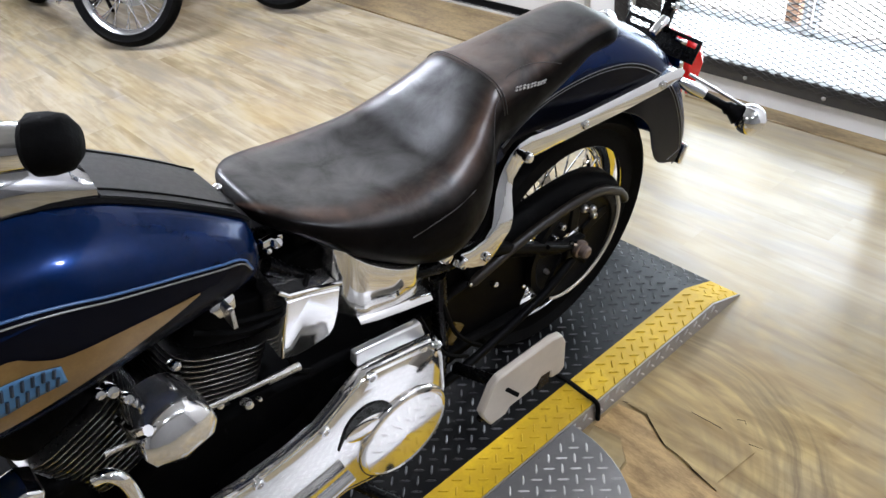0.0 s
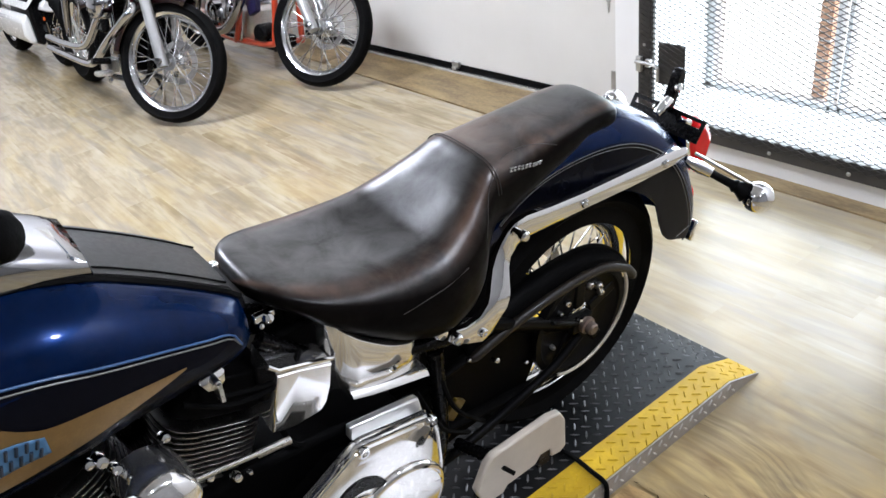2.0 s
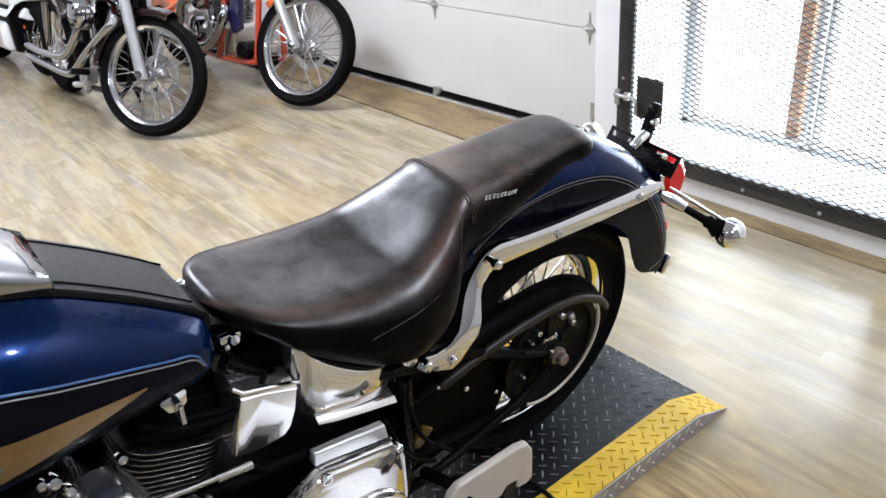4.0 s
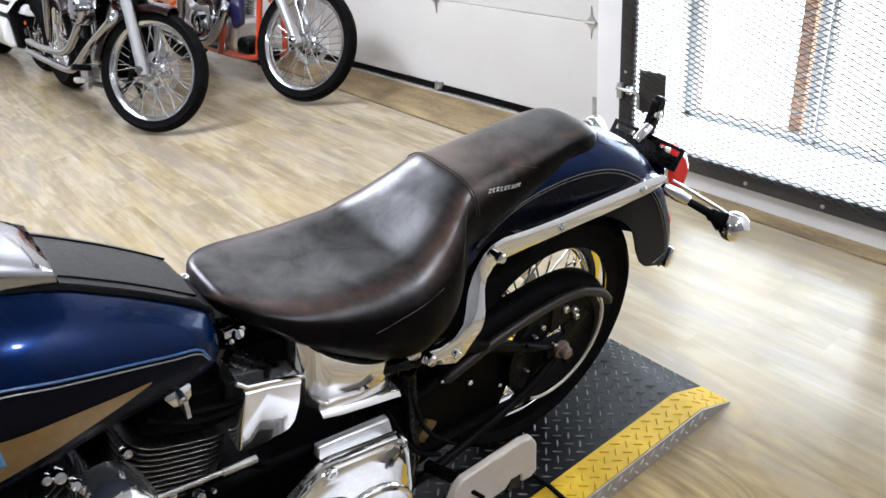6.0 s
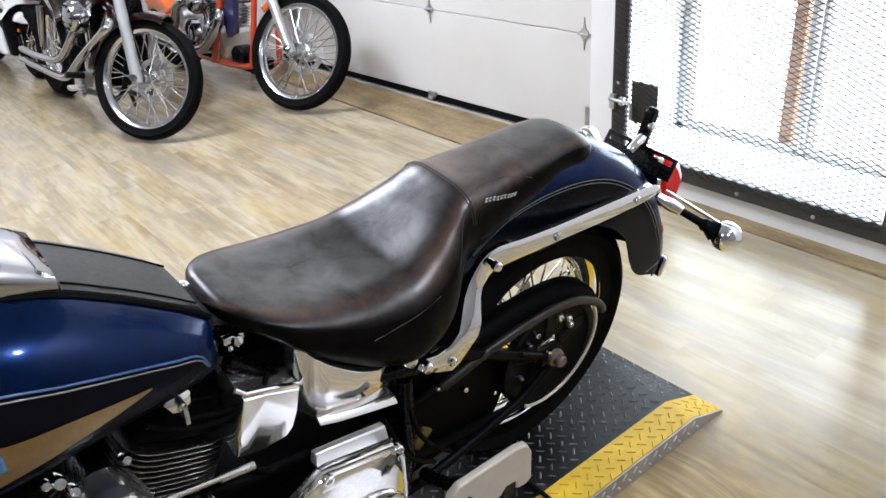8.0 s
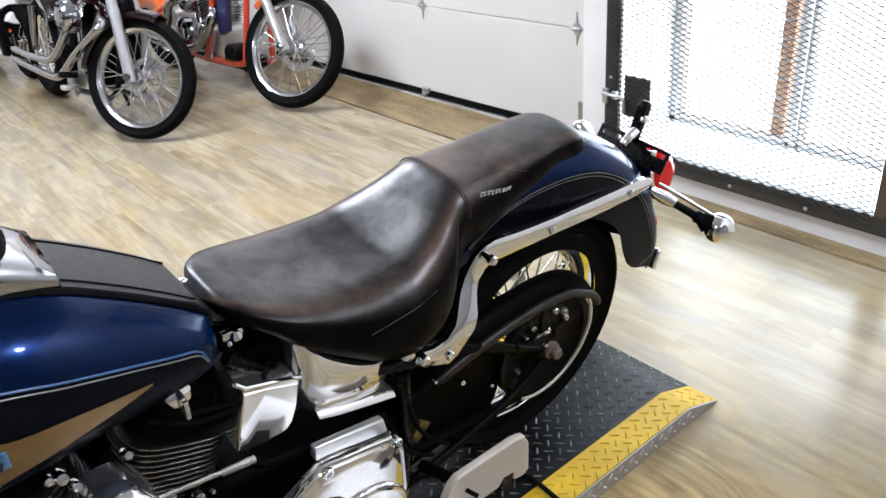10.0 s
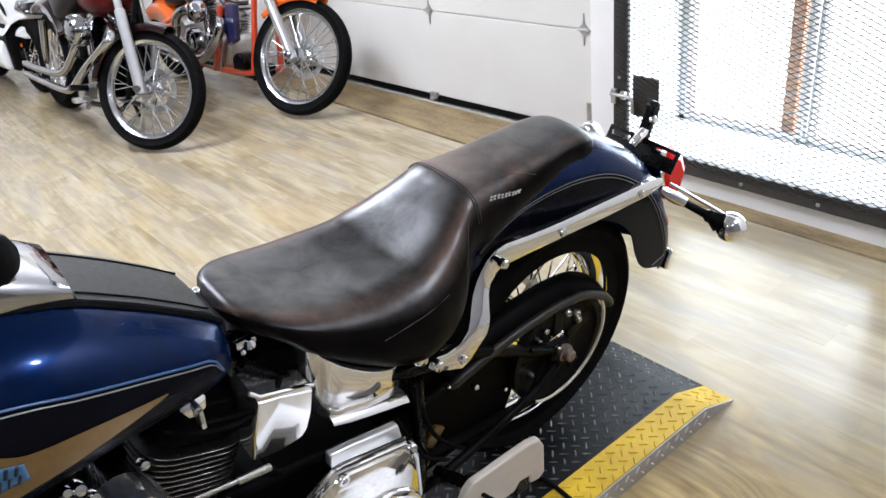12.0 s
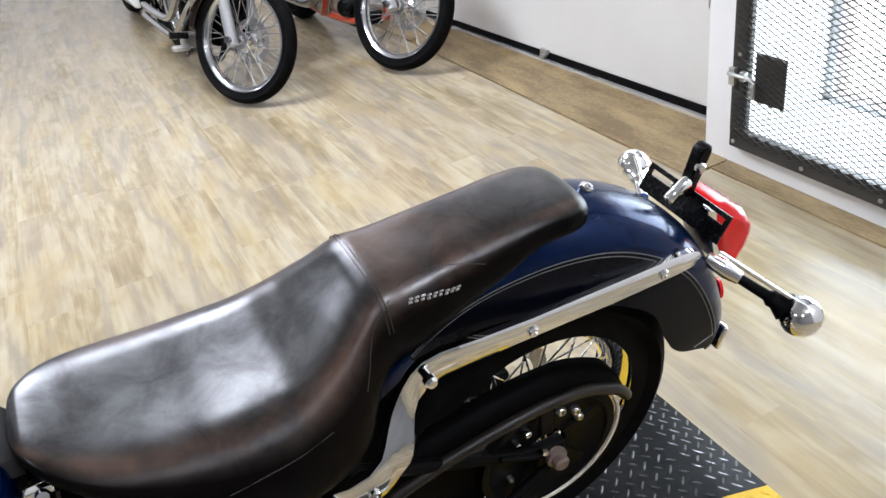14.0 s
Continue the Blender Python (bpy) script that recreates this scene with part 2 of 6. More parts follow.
def seat_material():
    """Black hide with brown rubbed shoulders."""
    m = material("worn_seat_hide", (0.0022, 0.0021, 0.0021), 0.34, second=(0.006, 0.0046, 0.0040), scale=7, amount=0.7, rough_var=0.12, bump=0.0, spec=0.5, fine=0.2)
    n, link = m.node_tree.nodes, m.node_tree.links.new
    b = n["Principled BSDF"]
    base = b.inputs["Base Color"].links[0].from_socket
    at, tc, noise = n.new("ShaderNodeAttribute"), n.new("ShaderNodeTexCoord"), n.new("ShaderNodeTexNoise")
    at.attribute_name = "wear"
    noise.inputs["Scale"].default_value, noise.inputs["Detail"].default_value, noise.inputs["Distortion"].default_value = 11, 5, 0.4
    link(tc.outputs["Object"], noise.inputs["Vector"])
    rng, mul, mix = n.new("ShaderNodeMapRange"), n.new("ShaderNodeMath"), n.new("ShaderNodeMix")
    rng.inputs["From Min"].default_value, rng.inputs["From Max"].default_value = 0.36, 0.66
    link(noise.outputs["Fac"], rng.inputs["Value"])
    mul.operation = "MULTIPLY"
    link(rng.outputs[0], mul.inputs[0])
    link(at.outputs["Fac"], mul.inputs[1])
    mix.data_type = "RGBA"
    mix.inputs[7].default_value = (0.105, 0.060, 0.040, 1)
    link(mul.outputs[0], mix.inputs[0])
    link(base, mix.inputs[6])
    link(mix.outputs[2], b.inputs["Base Color"])
    patch, pr = n.new("ShaderNodeTexNoise"), n.new("ShaderNodeMapRange")
    patch.inputs["Scale"].default_value, patch.inputs["Detail"].default_value, patch.inputs["Roughness"].default_value = 16, 5, 0.55
    link(tc.outputs["Object"], patch.inputs["Vector"])
    pr.inputs["From Min"].default_value, pr.inputs["From Max"].default_value = 0.30, 0.72
    pr.inputs["To Min"].default_value, pr.inputs["To Max"].default_value = 0.285, 0.36
    link(patch.outputs["Fac"], pr.inputs["Value"])
    link(pr.outputs[0], b.inputs["Roughness"])
    # the sat-on top is polished, the skirt is dull
    pol, sp = n.new("ShaderNodeAttribute"), n.new("ShaderNodeMapRange")
    pol.attribute_name = "polish"
    sp.inputs["To Min"].default_value, sp.inputs["To Max"].default_value = 0.03, 0.60
    link(pol.outputs["Fac"], sp.inputs["Value"])
    # scuffed patches of the hide shine less
    scuff, sr, shine = n.new("ShaderNodeTexNoise"), n.new("ShaderNodeMapRange"), n.new("ShaderNodeMath")
    scuff.inputs["Scale"].default_value, scuff.inputs["Detail"].default_value, scuff.inputs["Roughness"].default_value, scuff.inputs["Distortion"].default_value = 13, 7, 0.66, 0.5
    link(tc.outputs["Object"], scuff.inputs["Vector"])
    sr.inputs["From Min"].default_value, sr.inputs["From Max"].default_value = 0.34, 0.64
    sr.inputs["To Min"].default_value, sr.inputs["To Max"].default_value = 0.50, 1.42
    link(scuff.outputs["Fac"], sr.inputs["Value"])
    shine.operation = "MULTIPLY"
    link(sp.outputs[0], shine.inputs[0])
    link(sr.outputs[0], shine.inputs[1])
    link(shine.outputs[0], b.inputs["Specular IOR Level"])
    return m


SEATHIDE = seat_material()


def plank_material():
    """Vinyl planks printed with streaky oak: tan, grey and brown runs along the board."""
    m = bpy.data.materials.new("oak_vinyl_plank")
    m.use_nodes = True
    n, link = m.node_tree.nodes, m.node_tree.links.new
    b = n["Principled BSDF"]
    tc, info = n.new("ShaderNodeTexCoord"), n.new("ShaderNodeObjectInfo")
    off = n.new("ShaderNodeVectorMath")
    off.operation = "MULTIPLY_ADD"
    off.inputs[1].default_value = (37, 53, 71)
    link(info.outputs["Random"], off.inputs[0])
    link(tc.outputs["Object"], off.inputs[2])
    geo = n.new("ShaderNodeNewGeometry")

    def streak(sx, sy, detail, dist, whole=True):
        mp, t = n.new("ShaderNodeMapping"), n.new("ShaderNodeTexNoise")
        mp.inputs["Scale"].default_value = (sx, sy, 1)
        t.inputs["Scale"].default_value, t.inputs["Detail"].default_value, t.inputs["Distortion"].default_value = 1.0, detail, dist
        link(geo.outputs["Position"] if whole else off.outputs[0], mp.inputs["Vector"])
        link(mp.outputs["Vector"], t.inputs["Vector"])
        return t.outputs["Fac"]

    wide, thin, spots, cloud = streak(8.0, 1.5, 3, 0.5, False), streak(55, 3.2, 3, 0.25, False), streak(14, 5.0, 5, 0.8, False), streak(9.0, 1.3, 4, 1.1)
    total = None
    for fac, weight in ((wide, 0.42), (thin, 0.30), (spots, 0.36), (cloud, 0.30), (info.outputs["Random"], 0.05)):
        step = n.new("ShaderNodeMath")
        step.operation = "MULTIPLY_ADD"
        step.inputs[1].default_value, step.inputs[2].default_value = weight, 0.0
        link(fac, step.inputs[0])
        if total:
            link(total, step.inputs[2])
        total = step.outputs[0]
    ramp = n.new("ShaderNodeValToRGB")
    link(total, ramp.inputs[0])
    r = ramp.color_ramp
    r.interpolation = "B_SPLINE"
    r.elements[0].position, r.elements[0].color = 0.54, (0.225, 0.168, 0.098, 1)
    r.elements[1].position, r.elements[1].color = 0.90, (0.465, 0.402, 0.285, 1)
    for p, c in ((0.645, (0.290, 0.227, 0.131, 1)), (0.75, (0.385, 0.317, 0.200, 1))):
        e = r.elements.new(p)
        e.color = c
    # some boards are greyer than others
    mul, grey, gr, mix = n.new("ShaderNodeMath"), n.new("ShaderNodeMath"), n.new("ShaderNodeMapRange"), n.new("ShaderNodeMix")
    mul.operation, grey.operation = "MULTIPLY", "FRACT"
    mul.inputs[1].default_value = 7.31
    link(info.outputs["Random"], mul.inputs[0])
    link(mul.outputs[0], grey.inputs[0])
    gr.inputs["From Min"].default_value, gr.inputs["From Max"].default_value, gr.inputs["To Max"].default_value = 0.25, 1.0, 0.42
    link(grey.outputs[0], gr.inputs["Value"])
    mix.data_type = "RGBA"
    mix.inputs[7].default_value = (0.345, 0.288, 0.212, 1)
    link(gr.outputs[0], mix.inputs[0])
    link(ramp.outputs[0], mix.inputs[6])
    # yellowed runs that pass over several boards
    yel, yr, yellow = streak(5.0, 1.7, 4, 0.8), n.new("ShaderNodeMapRange"), n.new("ShaderNodeMix")
    yr.inputs["From Min"].default_value, yr.inputs["From Max"].default_value, yr.inputs["To Max"].default_value = 0.52, 0.68, 0.36
    link(yel, yr.inputs["Value"])
    yellow.data_type = "RGBA"
    yellow.inputs[7].default_value = (0.44, 0.325, 0.145, 1)
    link(yr.outputs[0], yellow.inputs[0])
    # weathered grey runs printed beside them
    ash, ar, grim = streak(10.0, 1.1, 5, 1.4), n.new("ShaderNodeMapRange"), n.new("ShaderNodeMix")
    ar.inputs["From Min"].default_value, ar.inputs["From Max"].default_value, ar.inputs["To Max"].default_value = 0.50, 0.66, 0.62
    link(ash, ar.inputs["Value"])
    grim.data_type = "RGBA"
    grim.inputs[7].default_value = (0.245, 0.212, 0.170, 1)
    link(ar.outputs[0], grim.inputs[0])
    link(mix.outputs[2], grim.inputs[6])
    link(grim.outputs[2], yellow.inputs[6])
    far, blot, edge, worn = n.new("ShaderNodeVectorMath"), streak(7, 5, 5, 0.9), n.new("ShaderNodeMath"), n.new("ShaderNodeMapRange")
    far.operation, edge.operation = "DISTANCE", "MULTIPLY_ADD"
    far.inputs[1].default_value = (0.10, -0.48, 0)
    edge.inputs[1].default_value = 0.75
    link(geo.outputs["Position"], far.inputs[0])
    link(blot, edge.inputs[0])
    link(far.outputs["Value"], edge.inputs[2])
    worn.inputs["From Min"].default_value, worn.inputs["From Max"].default_value = 0.86, 0.48
    worn.inputs["To Max"].default_value = 0.85
    link(edge.outputs[0], worn.inputs["Value"])
    ochre, tone = n.new("ShaderNodeMix"), n.new("ShaderNodeMix")
    ochre.data_type = tone.data_type = "RGBA"
    tone.inputs[6].default_value, tone.inputs[7].default_value = (0.30, 0.19, 0.075, 1), (0.68, 0.50, 0.225, 1)
    vein = n.new("ShaderNodeMapRange")
    vein.inputs["From Min"].default_value, vein.inputs["From Max"].default_value = 0.33, 0.64
    link(streak(22, 4.0, 6, 0.7), vein.inputs["Value"])
    link(vein.outputs[0], tone.inputs[0])
    link(worn.outputs[0], ochre.inputs[0])
    link(yellow.outputs[2], ochre.inputs[6])
    link(tone.outputs[2], ochre.inputs[7])
    # dark scuff rings rubbed by the swinging stand plate
    turn, wob, ring, grain = n.new("ShaderNodeVectorMath"), n.new("ShaderNodeMath"), n.new("ShaderNodeCombineXYZ"), n.new("ShaderNodeTexNoise")
    turn.operation, wob.operation = "DISTANCE", "MULTIPLY_ADD"
    turn.inputs[1].default_value = (-0.15, -0.30, 0)
    link(geo.outputs["Position"], turn.inputs[0])
    wob.inputs[1].default_value = 0.03
    link(blot, wob.inputs[0])
    link(turn.outputs["Value"], wob.inputs[2])
    parts = n.new("ShaderNodeSeparateXYZ")
    link(geo.outputs["Position"], parts.inputs[0])
    thick = n.new("ShaderNodeMath")
    thick.operation = "MULTIPLY"
    thick.inputs[1].default_value = 60
    link(wob.outputs[0], thick.inputs[0])
    link(thick.outputs[0], ring.inputs["X"])
    for axis in ("X", "Y"):
        slow = n.new("ShaderNodeMath")
        slow.operation = "MULTIPLY"
        slow.inputs[1].default_value = 4
        link(parts.outputs[axis], slow.inputs[0])
        link(slow.outputs[0], ring.inputs["Y" if axis == "X" else "Z"])
    grain.inputs["Scale"].default_value, grain.inputs["Detail"].default_value = 1.0, 4
    link(ring.outputs[0], grain.inputs["Vector"])
    band, lines, dirt, scuffed = n.new("ShaderNodeValToRGB"), n.new("ShaderNodeMapRange"), n.new("ShaderNodeMath"), n.new("ShaderNodeMix")
    link(wob.outputs[0], band.inputs[0])
    e = band.color_ramp.elements
    e[0].position, e[0].color = 0.20, (0.25, 0.25, 0.25, 1)
    e[1].position, e[1].color = 0.50, (0, 0, 0, 1)
    for p, c in ((0.34, 0.5), (0.42, 1.0), (0.455, 0.9)):
        k = e.new(p)
        k.color = (c, c, c, 1)
    lines.inputs["From Min"].default_value, lines.inputs["From Max"].default_value, lines.inputs["To Max"].default_value = 0.42, 0.66, 0.68
    link(grain.outputs["Fac"], lines.inputs["Value"])
    dirt.operation = "MULTIPLY"
    link(band.outputs[0], dirt.inputs[0])
    link(lines.outputs[0], dirt.inputs[1])
    scuffed.data_type = "RGBA"
    scuffed.inputs[7].default_value = (0.17, 0.125, 0.075, 1)
    link(dirt.outputs[0], scuffed.inputs[0])
    link(ochre.outputs[2], scuffed.inputs[6])
    link(scuffed.outputs[2], b.inputs["Base Color"])
    rr = n.new("ShaderNodeMapRange")
    rr.inputs["To Min"].default_value, rr.inputs["To Max"].default_value = 0.17, 0.27
    link(spots, rr.inputs["Value"])
    link(rr.outputs[0], b.inputs["Roughness"])
    bp = n.new("ShaderNodeBump")
    bp.inputs["Strength"].default_value, bp.inputs["Distance"].default_value = 0.06, 0.001
    link(thin, bp.inputs["Height"])
    link(bp.outputs[0], b.inputs["Normal"])
    return m


PLANK = plank_material()


# ---- builders ----
class G:
    """Gathers faces for one mesh."""

    def __init__(self):
        self.v, self.f = [], []

    def add(self, vs, fs):
        k = len(self.v)
        self.v += [tuple(p) for p in vs]
        self.f += [tuple(i + k for i in face) for face in fs]
        return self

    def box(self, c, s, m=None):
        x, y, z = (d / 2 for d in s)
        vs = [Vector(p) for p in ((-x, -y, -z), (x, -y, -z), (x, y, -z), (-x, y, -z), (-x, -y, z), (x, -y, z), (x, y, z), (-x, y, z))]
        vs = [Vector(c) + (m @ p if m else p) for p in vs]
        return self.add(vs, [(0, 3, 2, 1), (4, 5, 6, 7), (0, 1, 5, 4), (1, 2, 6, 5), (2, 3, 7, 6), (3, 0, 4, 7)])

    def loft(self, rings, cap=True, closed=True):
        n = len(rings[0])
        vs = [p for r in rings for p in r]
        fs = []
        for a in range(len(rings) - 1):
            for b in range(n if closed else n - 1):
                c = (b + 1) % n
                fs.append((a * n + b, a * n + c, (a + 1) * n + c, (a + 1) * n + b))
        if cap:
            fs.append(tuple(range(n))[::-1])
            fs.append(tuple((len(rings) - 1) * n + i for i in range(n)))
        return self.add(vs, fs)

    def tube(self, pts, r, n=10, cap=True):
        pts = [Vector(p) for p in pts]
        rs = r if isinstance(r, (list, tuple)) else [r] * len(pts)
        t0 = (pts[1] - pts[0]).normalized()
        side = t0.orthogonal().normalized()
        rings = []
        for i, p in enumerate(pts):
            t = (pts[min(i + 1, len(pts) - 1)] - pts[max(i - 1, 0)]).normalized()
            side = (side - t * side.dot(t)).normalized()
            up = t.cross(side)
            rings.append([p + rs[i] * (math.cos(2 * math.pi * k / n) * side + math.sin(2 * math.pi * k / n) * up) for k in range(n)])
        return self.loft(rings, cap)

    def lathe(self, profile, c=(0, 0, 0), axis=(0, 1, 0), n=32, cap=False):
        q = Vector(axis).to_track_quat("Z", "Y")
        rings = [[Vector(c) + q @ Vector((r * math.cos(2 * math.pi * k / n), r * math.sin(2 * math.pi * k / n), h)) for k in range(n)] for r, h in profile]
        return self.loft(rings, cap)

    def prism(self, poly, lo, hi, plane="xz"):
        """A flat outline pushed from lo to hi along the axis that is left out."""
        order = {"xz": lambda a, b, c: (a, c, b), "xy": lambda a, b, c: (a, b, c), "yz": lambda a, b, c: (c, a, b)}[plane]
        return self.loft([[Vector(order(a, b, lo)) for a, b in poly], [Vector(order(a, b, hi)) for a, b in poly]])

    def ball(self, c, r, n=20, squash=(1, 1, 1)):
        rings = []
        for i in range(1, n // 2):
            a = math.pi * i / (n // 2)
            rings.append([Vector(c) + Vector((squash[0] * r * math.sin(a) * math.cos(2 * math.pi * k / n), squash[1] * r * math.sin(a) * math.sin(2 * math.pi * k / n), squash[2] * r * math.cos(a))) for k in range(n)])
        return self.loft(rings)

    def mesh(self, name, mat, angle=38):
        me = bpy.data.meshes.new(name)
        me.from_pydata(self.v, [], self.f)
        bm = bmesh.new()
        bm.from_mesh(me)
        bmesh.ops.recalc_face_normals(bm, faces=bm.faces)
        bm.to_mesh(me)
        bm.free()
        me.materials.append(mat)
        me.polygons.foreach_set("use_smooth", [True] * len(me.polygons))
        me.set_sharp_from_angle(angle=radians(angle))
        return me


def part(name, g, mat, parent, label="", bevel=0.0, at=None, angle=38, solid=0.0):
    ob = new(name, g if isinstance(g, bpy.types.Mesh) else g.mesh(name, mat, angle))
    ob.parent = parent
    if at is not None:
        ob.matrix_local = at
    if solid:
        md = ob.modifiers.new("thick", "SOLIDIFY")
        md.thickness, md.offset = solid, -1
    if bevel:
        md = ob.modifiers.new("edge", "BEVEL")
        md.width, md.segments, md.limit_method, md.angle_limit = bevel, 2, "ANGLE", radians(35)
    return tagged(ob, label) if label else ob


def thing(name, label, category, m=None, group="", kind=""):
    ob = new(name)
    ob.empty_display_size = 0.1
    if m is not None:
        ob.matrix_world = m
    return tagged(ob, label, category, group, kind)


def structure(name, g, mat, label, category, bevel=0.0):
    ob = part(name, g, mat, None, "", bevel)
    return tagged(ob, label, category, "", "structure")


def smooth_path(pts, per=6):
    """Points along a soft curve through pts."""
    p = [Vector(q) for q in pts]
    out = []
    for i in range(len(p) - 1):
        a, b, c, d = p[max(i - 1, 0)], p[i], p[i + 1], p[min(i + 2, len(p) - 1)]
        for k in range(per):
            t = k / per
            out.append(0.5 * (2 * b + (c - a) * t + (2 * a - 5 * b + 4 * c - d) * t * t + (3 * b - a - 3 * c + d) * t ** 3))
    return out + [p[-1]]


def table(u, rows):
    """Soft interpolation in a small table of (u, value, value, ...)."""
    us = [r[0] for r in rows]
    if u <= us[0]:
        return rows[0][1:]
    if u >= us[-1]:
        return rows[-1][1:]
    i = max(k for k in range(len(us) - 1) if us[k] <= u)
    h = us[i + 1] - us[i]
    t = (u - us[i]) / h
    out = []
    for c in range(1, len(rows[0])):
        def slope(k):
            if k == 0 or k == len(rows) - 1:
                return (rows[min(k + 1, len(rows) - 1)][c] - rows[max(k - 1, 0)][c]) / (us[min(k + 1, len(rows) - 1)] - us[max(k - 1, 0)])
            a = (rows[k][c] - rows[k - 1][c]) / (us[k] - us[k - 1])
            b = (rows[k + 1][c] - rows[k][c]) / (us[k + 1] - us[k])
            return 0.0 if a * b <= 0 else 2 * a * b / (a + b)
        a, b, ma, mb = rows[i][c], rows[i + 1][c], slope(i) * h, slope(i + 1) * h
        out.append((2 * t ** 3 - 3 * t * t + 1) * a + (t ** 3 - 2 * t * t + t) * ma + (3 * t * t - 2 * t ** 3) * b + (t ** 3 - t * t) * mb)
    return out


# ---- the room ----
WX, GX = 1.53, 1.745
floor_slab = structure("floor", G().box((-2.40, 2.0, -0.053), (8.6, 13.4, 0.10)), PLANK, "oak-look vinyl plank floor, worn and slightly glossy", "floor")
wall = G()
wall.box((WX + 0.30, 1.075, 1.65), (0.60, 0.13, 3.3))
wall.box((WX + 0.30, 0.37, 0.05), (0.60, 1.28, 0.10))
wall.box((WX + 0.30, 0.37, 2.75), (0.60, 1.28, 1.1))
wall.box((WX + 0.30, -2.47, 1.65), (0.60, 4.40, 3.3))
structure("wall_east", wall, WALLPAINT, "white painted wall with a deep window opening", "wall")
w2 = G()
w2.box((WX + 0.30, 2.64, 2.85), (0.60, 3.0, 0.9))
w2.box((WX + 0.30, 6.42, 1.65), (0.60, 4.56, 3.3))
structure("wall_east_door", w2, WALLPAINT, "white painted wall round the overhead door", "wall")
structure("wall_north", G().box((-2.3, 8.75, 1.65), (9.4, 0.12, 3.3)), WALLPAINT, "plain white painted wall", "wall")
# west and south walls are unseen, added dark to shape the reflections
structure("wall_west", G().box((-6.75, 2.0, 1.65), (0.12, 13.6, 3.3)), DARKWALL, "plain unseen wall, darkened to deepen reflections", "wall")
structure("wall_south", G().box((-2.3, -4.72, 1.65), (9.0, 0.12, 3.3)), DARKWALL, "plain unseen wall, darkened to deepen reflections", "wall")
# ceiling out of view, kept grey to limit what seat and tank mirror
structure("ceiling", G().box((-2.3, 2.0, CEIL + 0.05), (9.2, 13.6, 0.10)), CEILPAINT, "plain unseen ceiling, its grey set to tone down reflections", "ceiling")
for lx, ly, watts in LAMPS:
    lamp = thing("ceiling_lamp", "added round white ceiling lamp, out of view, with a glowing diffuser", "ceiling lamp", pose(lx, ly, CEIL), "ceiling lamps")
    part("housing", G().lathe([(0.0, 0), (0.12, 0), (0.125, -0.03), (0.115, -0.055), (0.0, -0.055)], axis=(0, 0, 1), n=24), WALLPAINT, lamp)
    part("diffuser", G().lathe([(0.0, -0.060), (0.105, -0.060), (0.095, -0.085), (0.0, -0.095)], axis=(0, 0, 1), n=24), BULB, lamp)

strip = thing("threshold_board", "brown plywood boards laid along the wall and door", "floor board", kind="structure")
for y0, y1 in ((-4.6, -1.40), (-1.395, 1.02), (1.025, 3.42), (3.425, 5.85)):
    part("board", G().box((1.49 if y1 < 1.1 else 1.545, (y0 + y1) / 2, 0.0005), (0.09 if y1 < 1.1 else 0.40, y1 - y0, 0.008 if y1 < 1.1 else 0.010)), PLY, strip, bevel=0.0015)

# overhead door, a little out of line with the wall
door = thing("door_1", "white sectional overhead door with faint scuffs, closed", "garage door", pose(GX, 1.14, 0, 0, 0, 2.3), kind="structure")
for k in range(4):
    z0 = 0.055 + k * 0.485
    part("panel", G().box((0.022, 1.5, z0 + 0.2405), (0.044, 2.98, 0.481)), DOORWHITE, door, bevel=0.004)
part("bottom_seal", G().box((0.020, 1.5, 0.030), (0.050, 2.98, 0.046)), RUBBER, door, "black rubber bottom seal", bevel=0.006)
# daylight leaking under the door, put in as a bright strip
part("track_strip", G().box((-0.010, 1.5, 0.0125), (0.026, 2.98, 0.013)), SATINALU, door, "bright strip standing in for daylight leaking under the door")
for k in range(3):
    z0 = 0.055 + (k + 1) * 0.485
    for y in (0.215, 1.30, 2.36):
        h = G().prism([(y - 0.032, z0), (y - 0.006, z0 + 0.028), (y, z0 + 0.075), (y + 0.006, z0 + 0.028), (y + 0.032, z0), (y + 0.006, z0 - 0.028), (y, z0 - 0.075), (y - 0.006, z0 - 0.028)], -0.006, -0.001, "yz")
        h.tube([(-0.011, y - 0.03, z0), (-0.011, y + 0.03, z0)], 0.007, 8)
        part("hinge", h, GALV, door, "grey diamond-shaped steel hinge")
b = G().box((-0.012, 1.32, 0.060), (0.022, 0.055, 0.030)).box((-0.020, 1.32, 0.040), (0.030, 0.036, 0.014))
part("bracket", b, GALV, door, "small steel lift bracket", bevel=0.003)
part("edge_plate", G().box((-0.003, 0.188, 0.115), (0.004, 0.030, 0.16)).box((-0.008, 0.188, 0.04), (0.014, 0.02, 0.03)), GALV, door, "grey steel corner bracket")
part("door_track", G().box((0.06, -0.03, 1.2), (0.05, 0.03, 2.3)), GALV, door)

# window behind the cage
win = thing("window_1", "bright window deep in the white wall, behind a steel cage", "window", kind="structure")
WP = 2.02
for y0, y1 in ((0.975, 1.01), (0.414, 0.434), (0.370, 0.390), (-0.27, -0.215)):
    part("window_frame", G().box((WP, (y0 + y1) / 2, 1.15), (0.05, y1 - y0, 2.1)), WINFRAME, win, bevel=0.004)
part("window_frame", G().box((WP, 0.37, 0.115), (0.05, 1.28, 0.028)), WINFRAME, win, bevel=0.004)
for y in (0.695, 0.09):
    pane = part("pane", G().box((WP, y, 1.16), (0.002, 0.52 if y > 0.5 else 0.55, 2.06)), GLASS, win)
    pane.visible_shadow = False
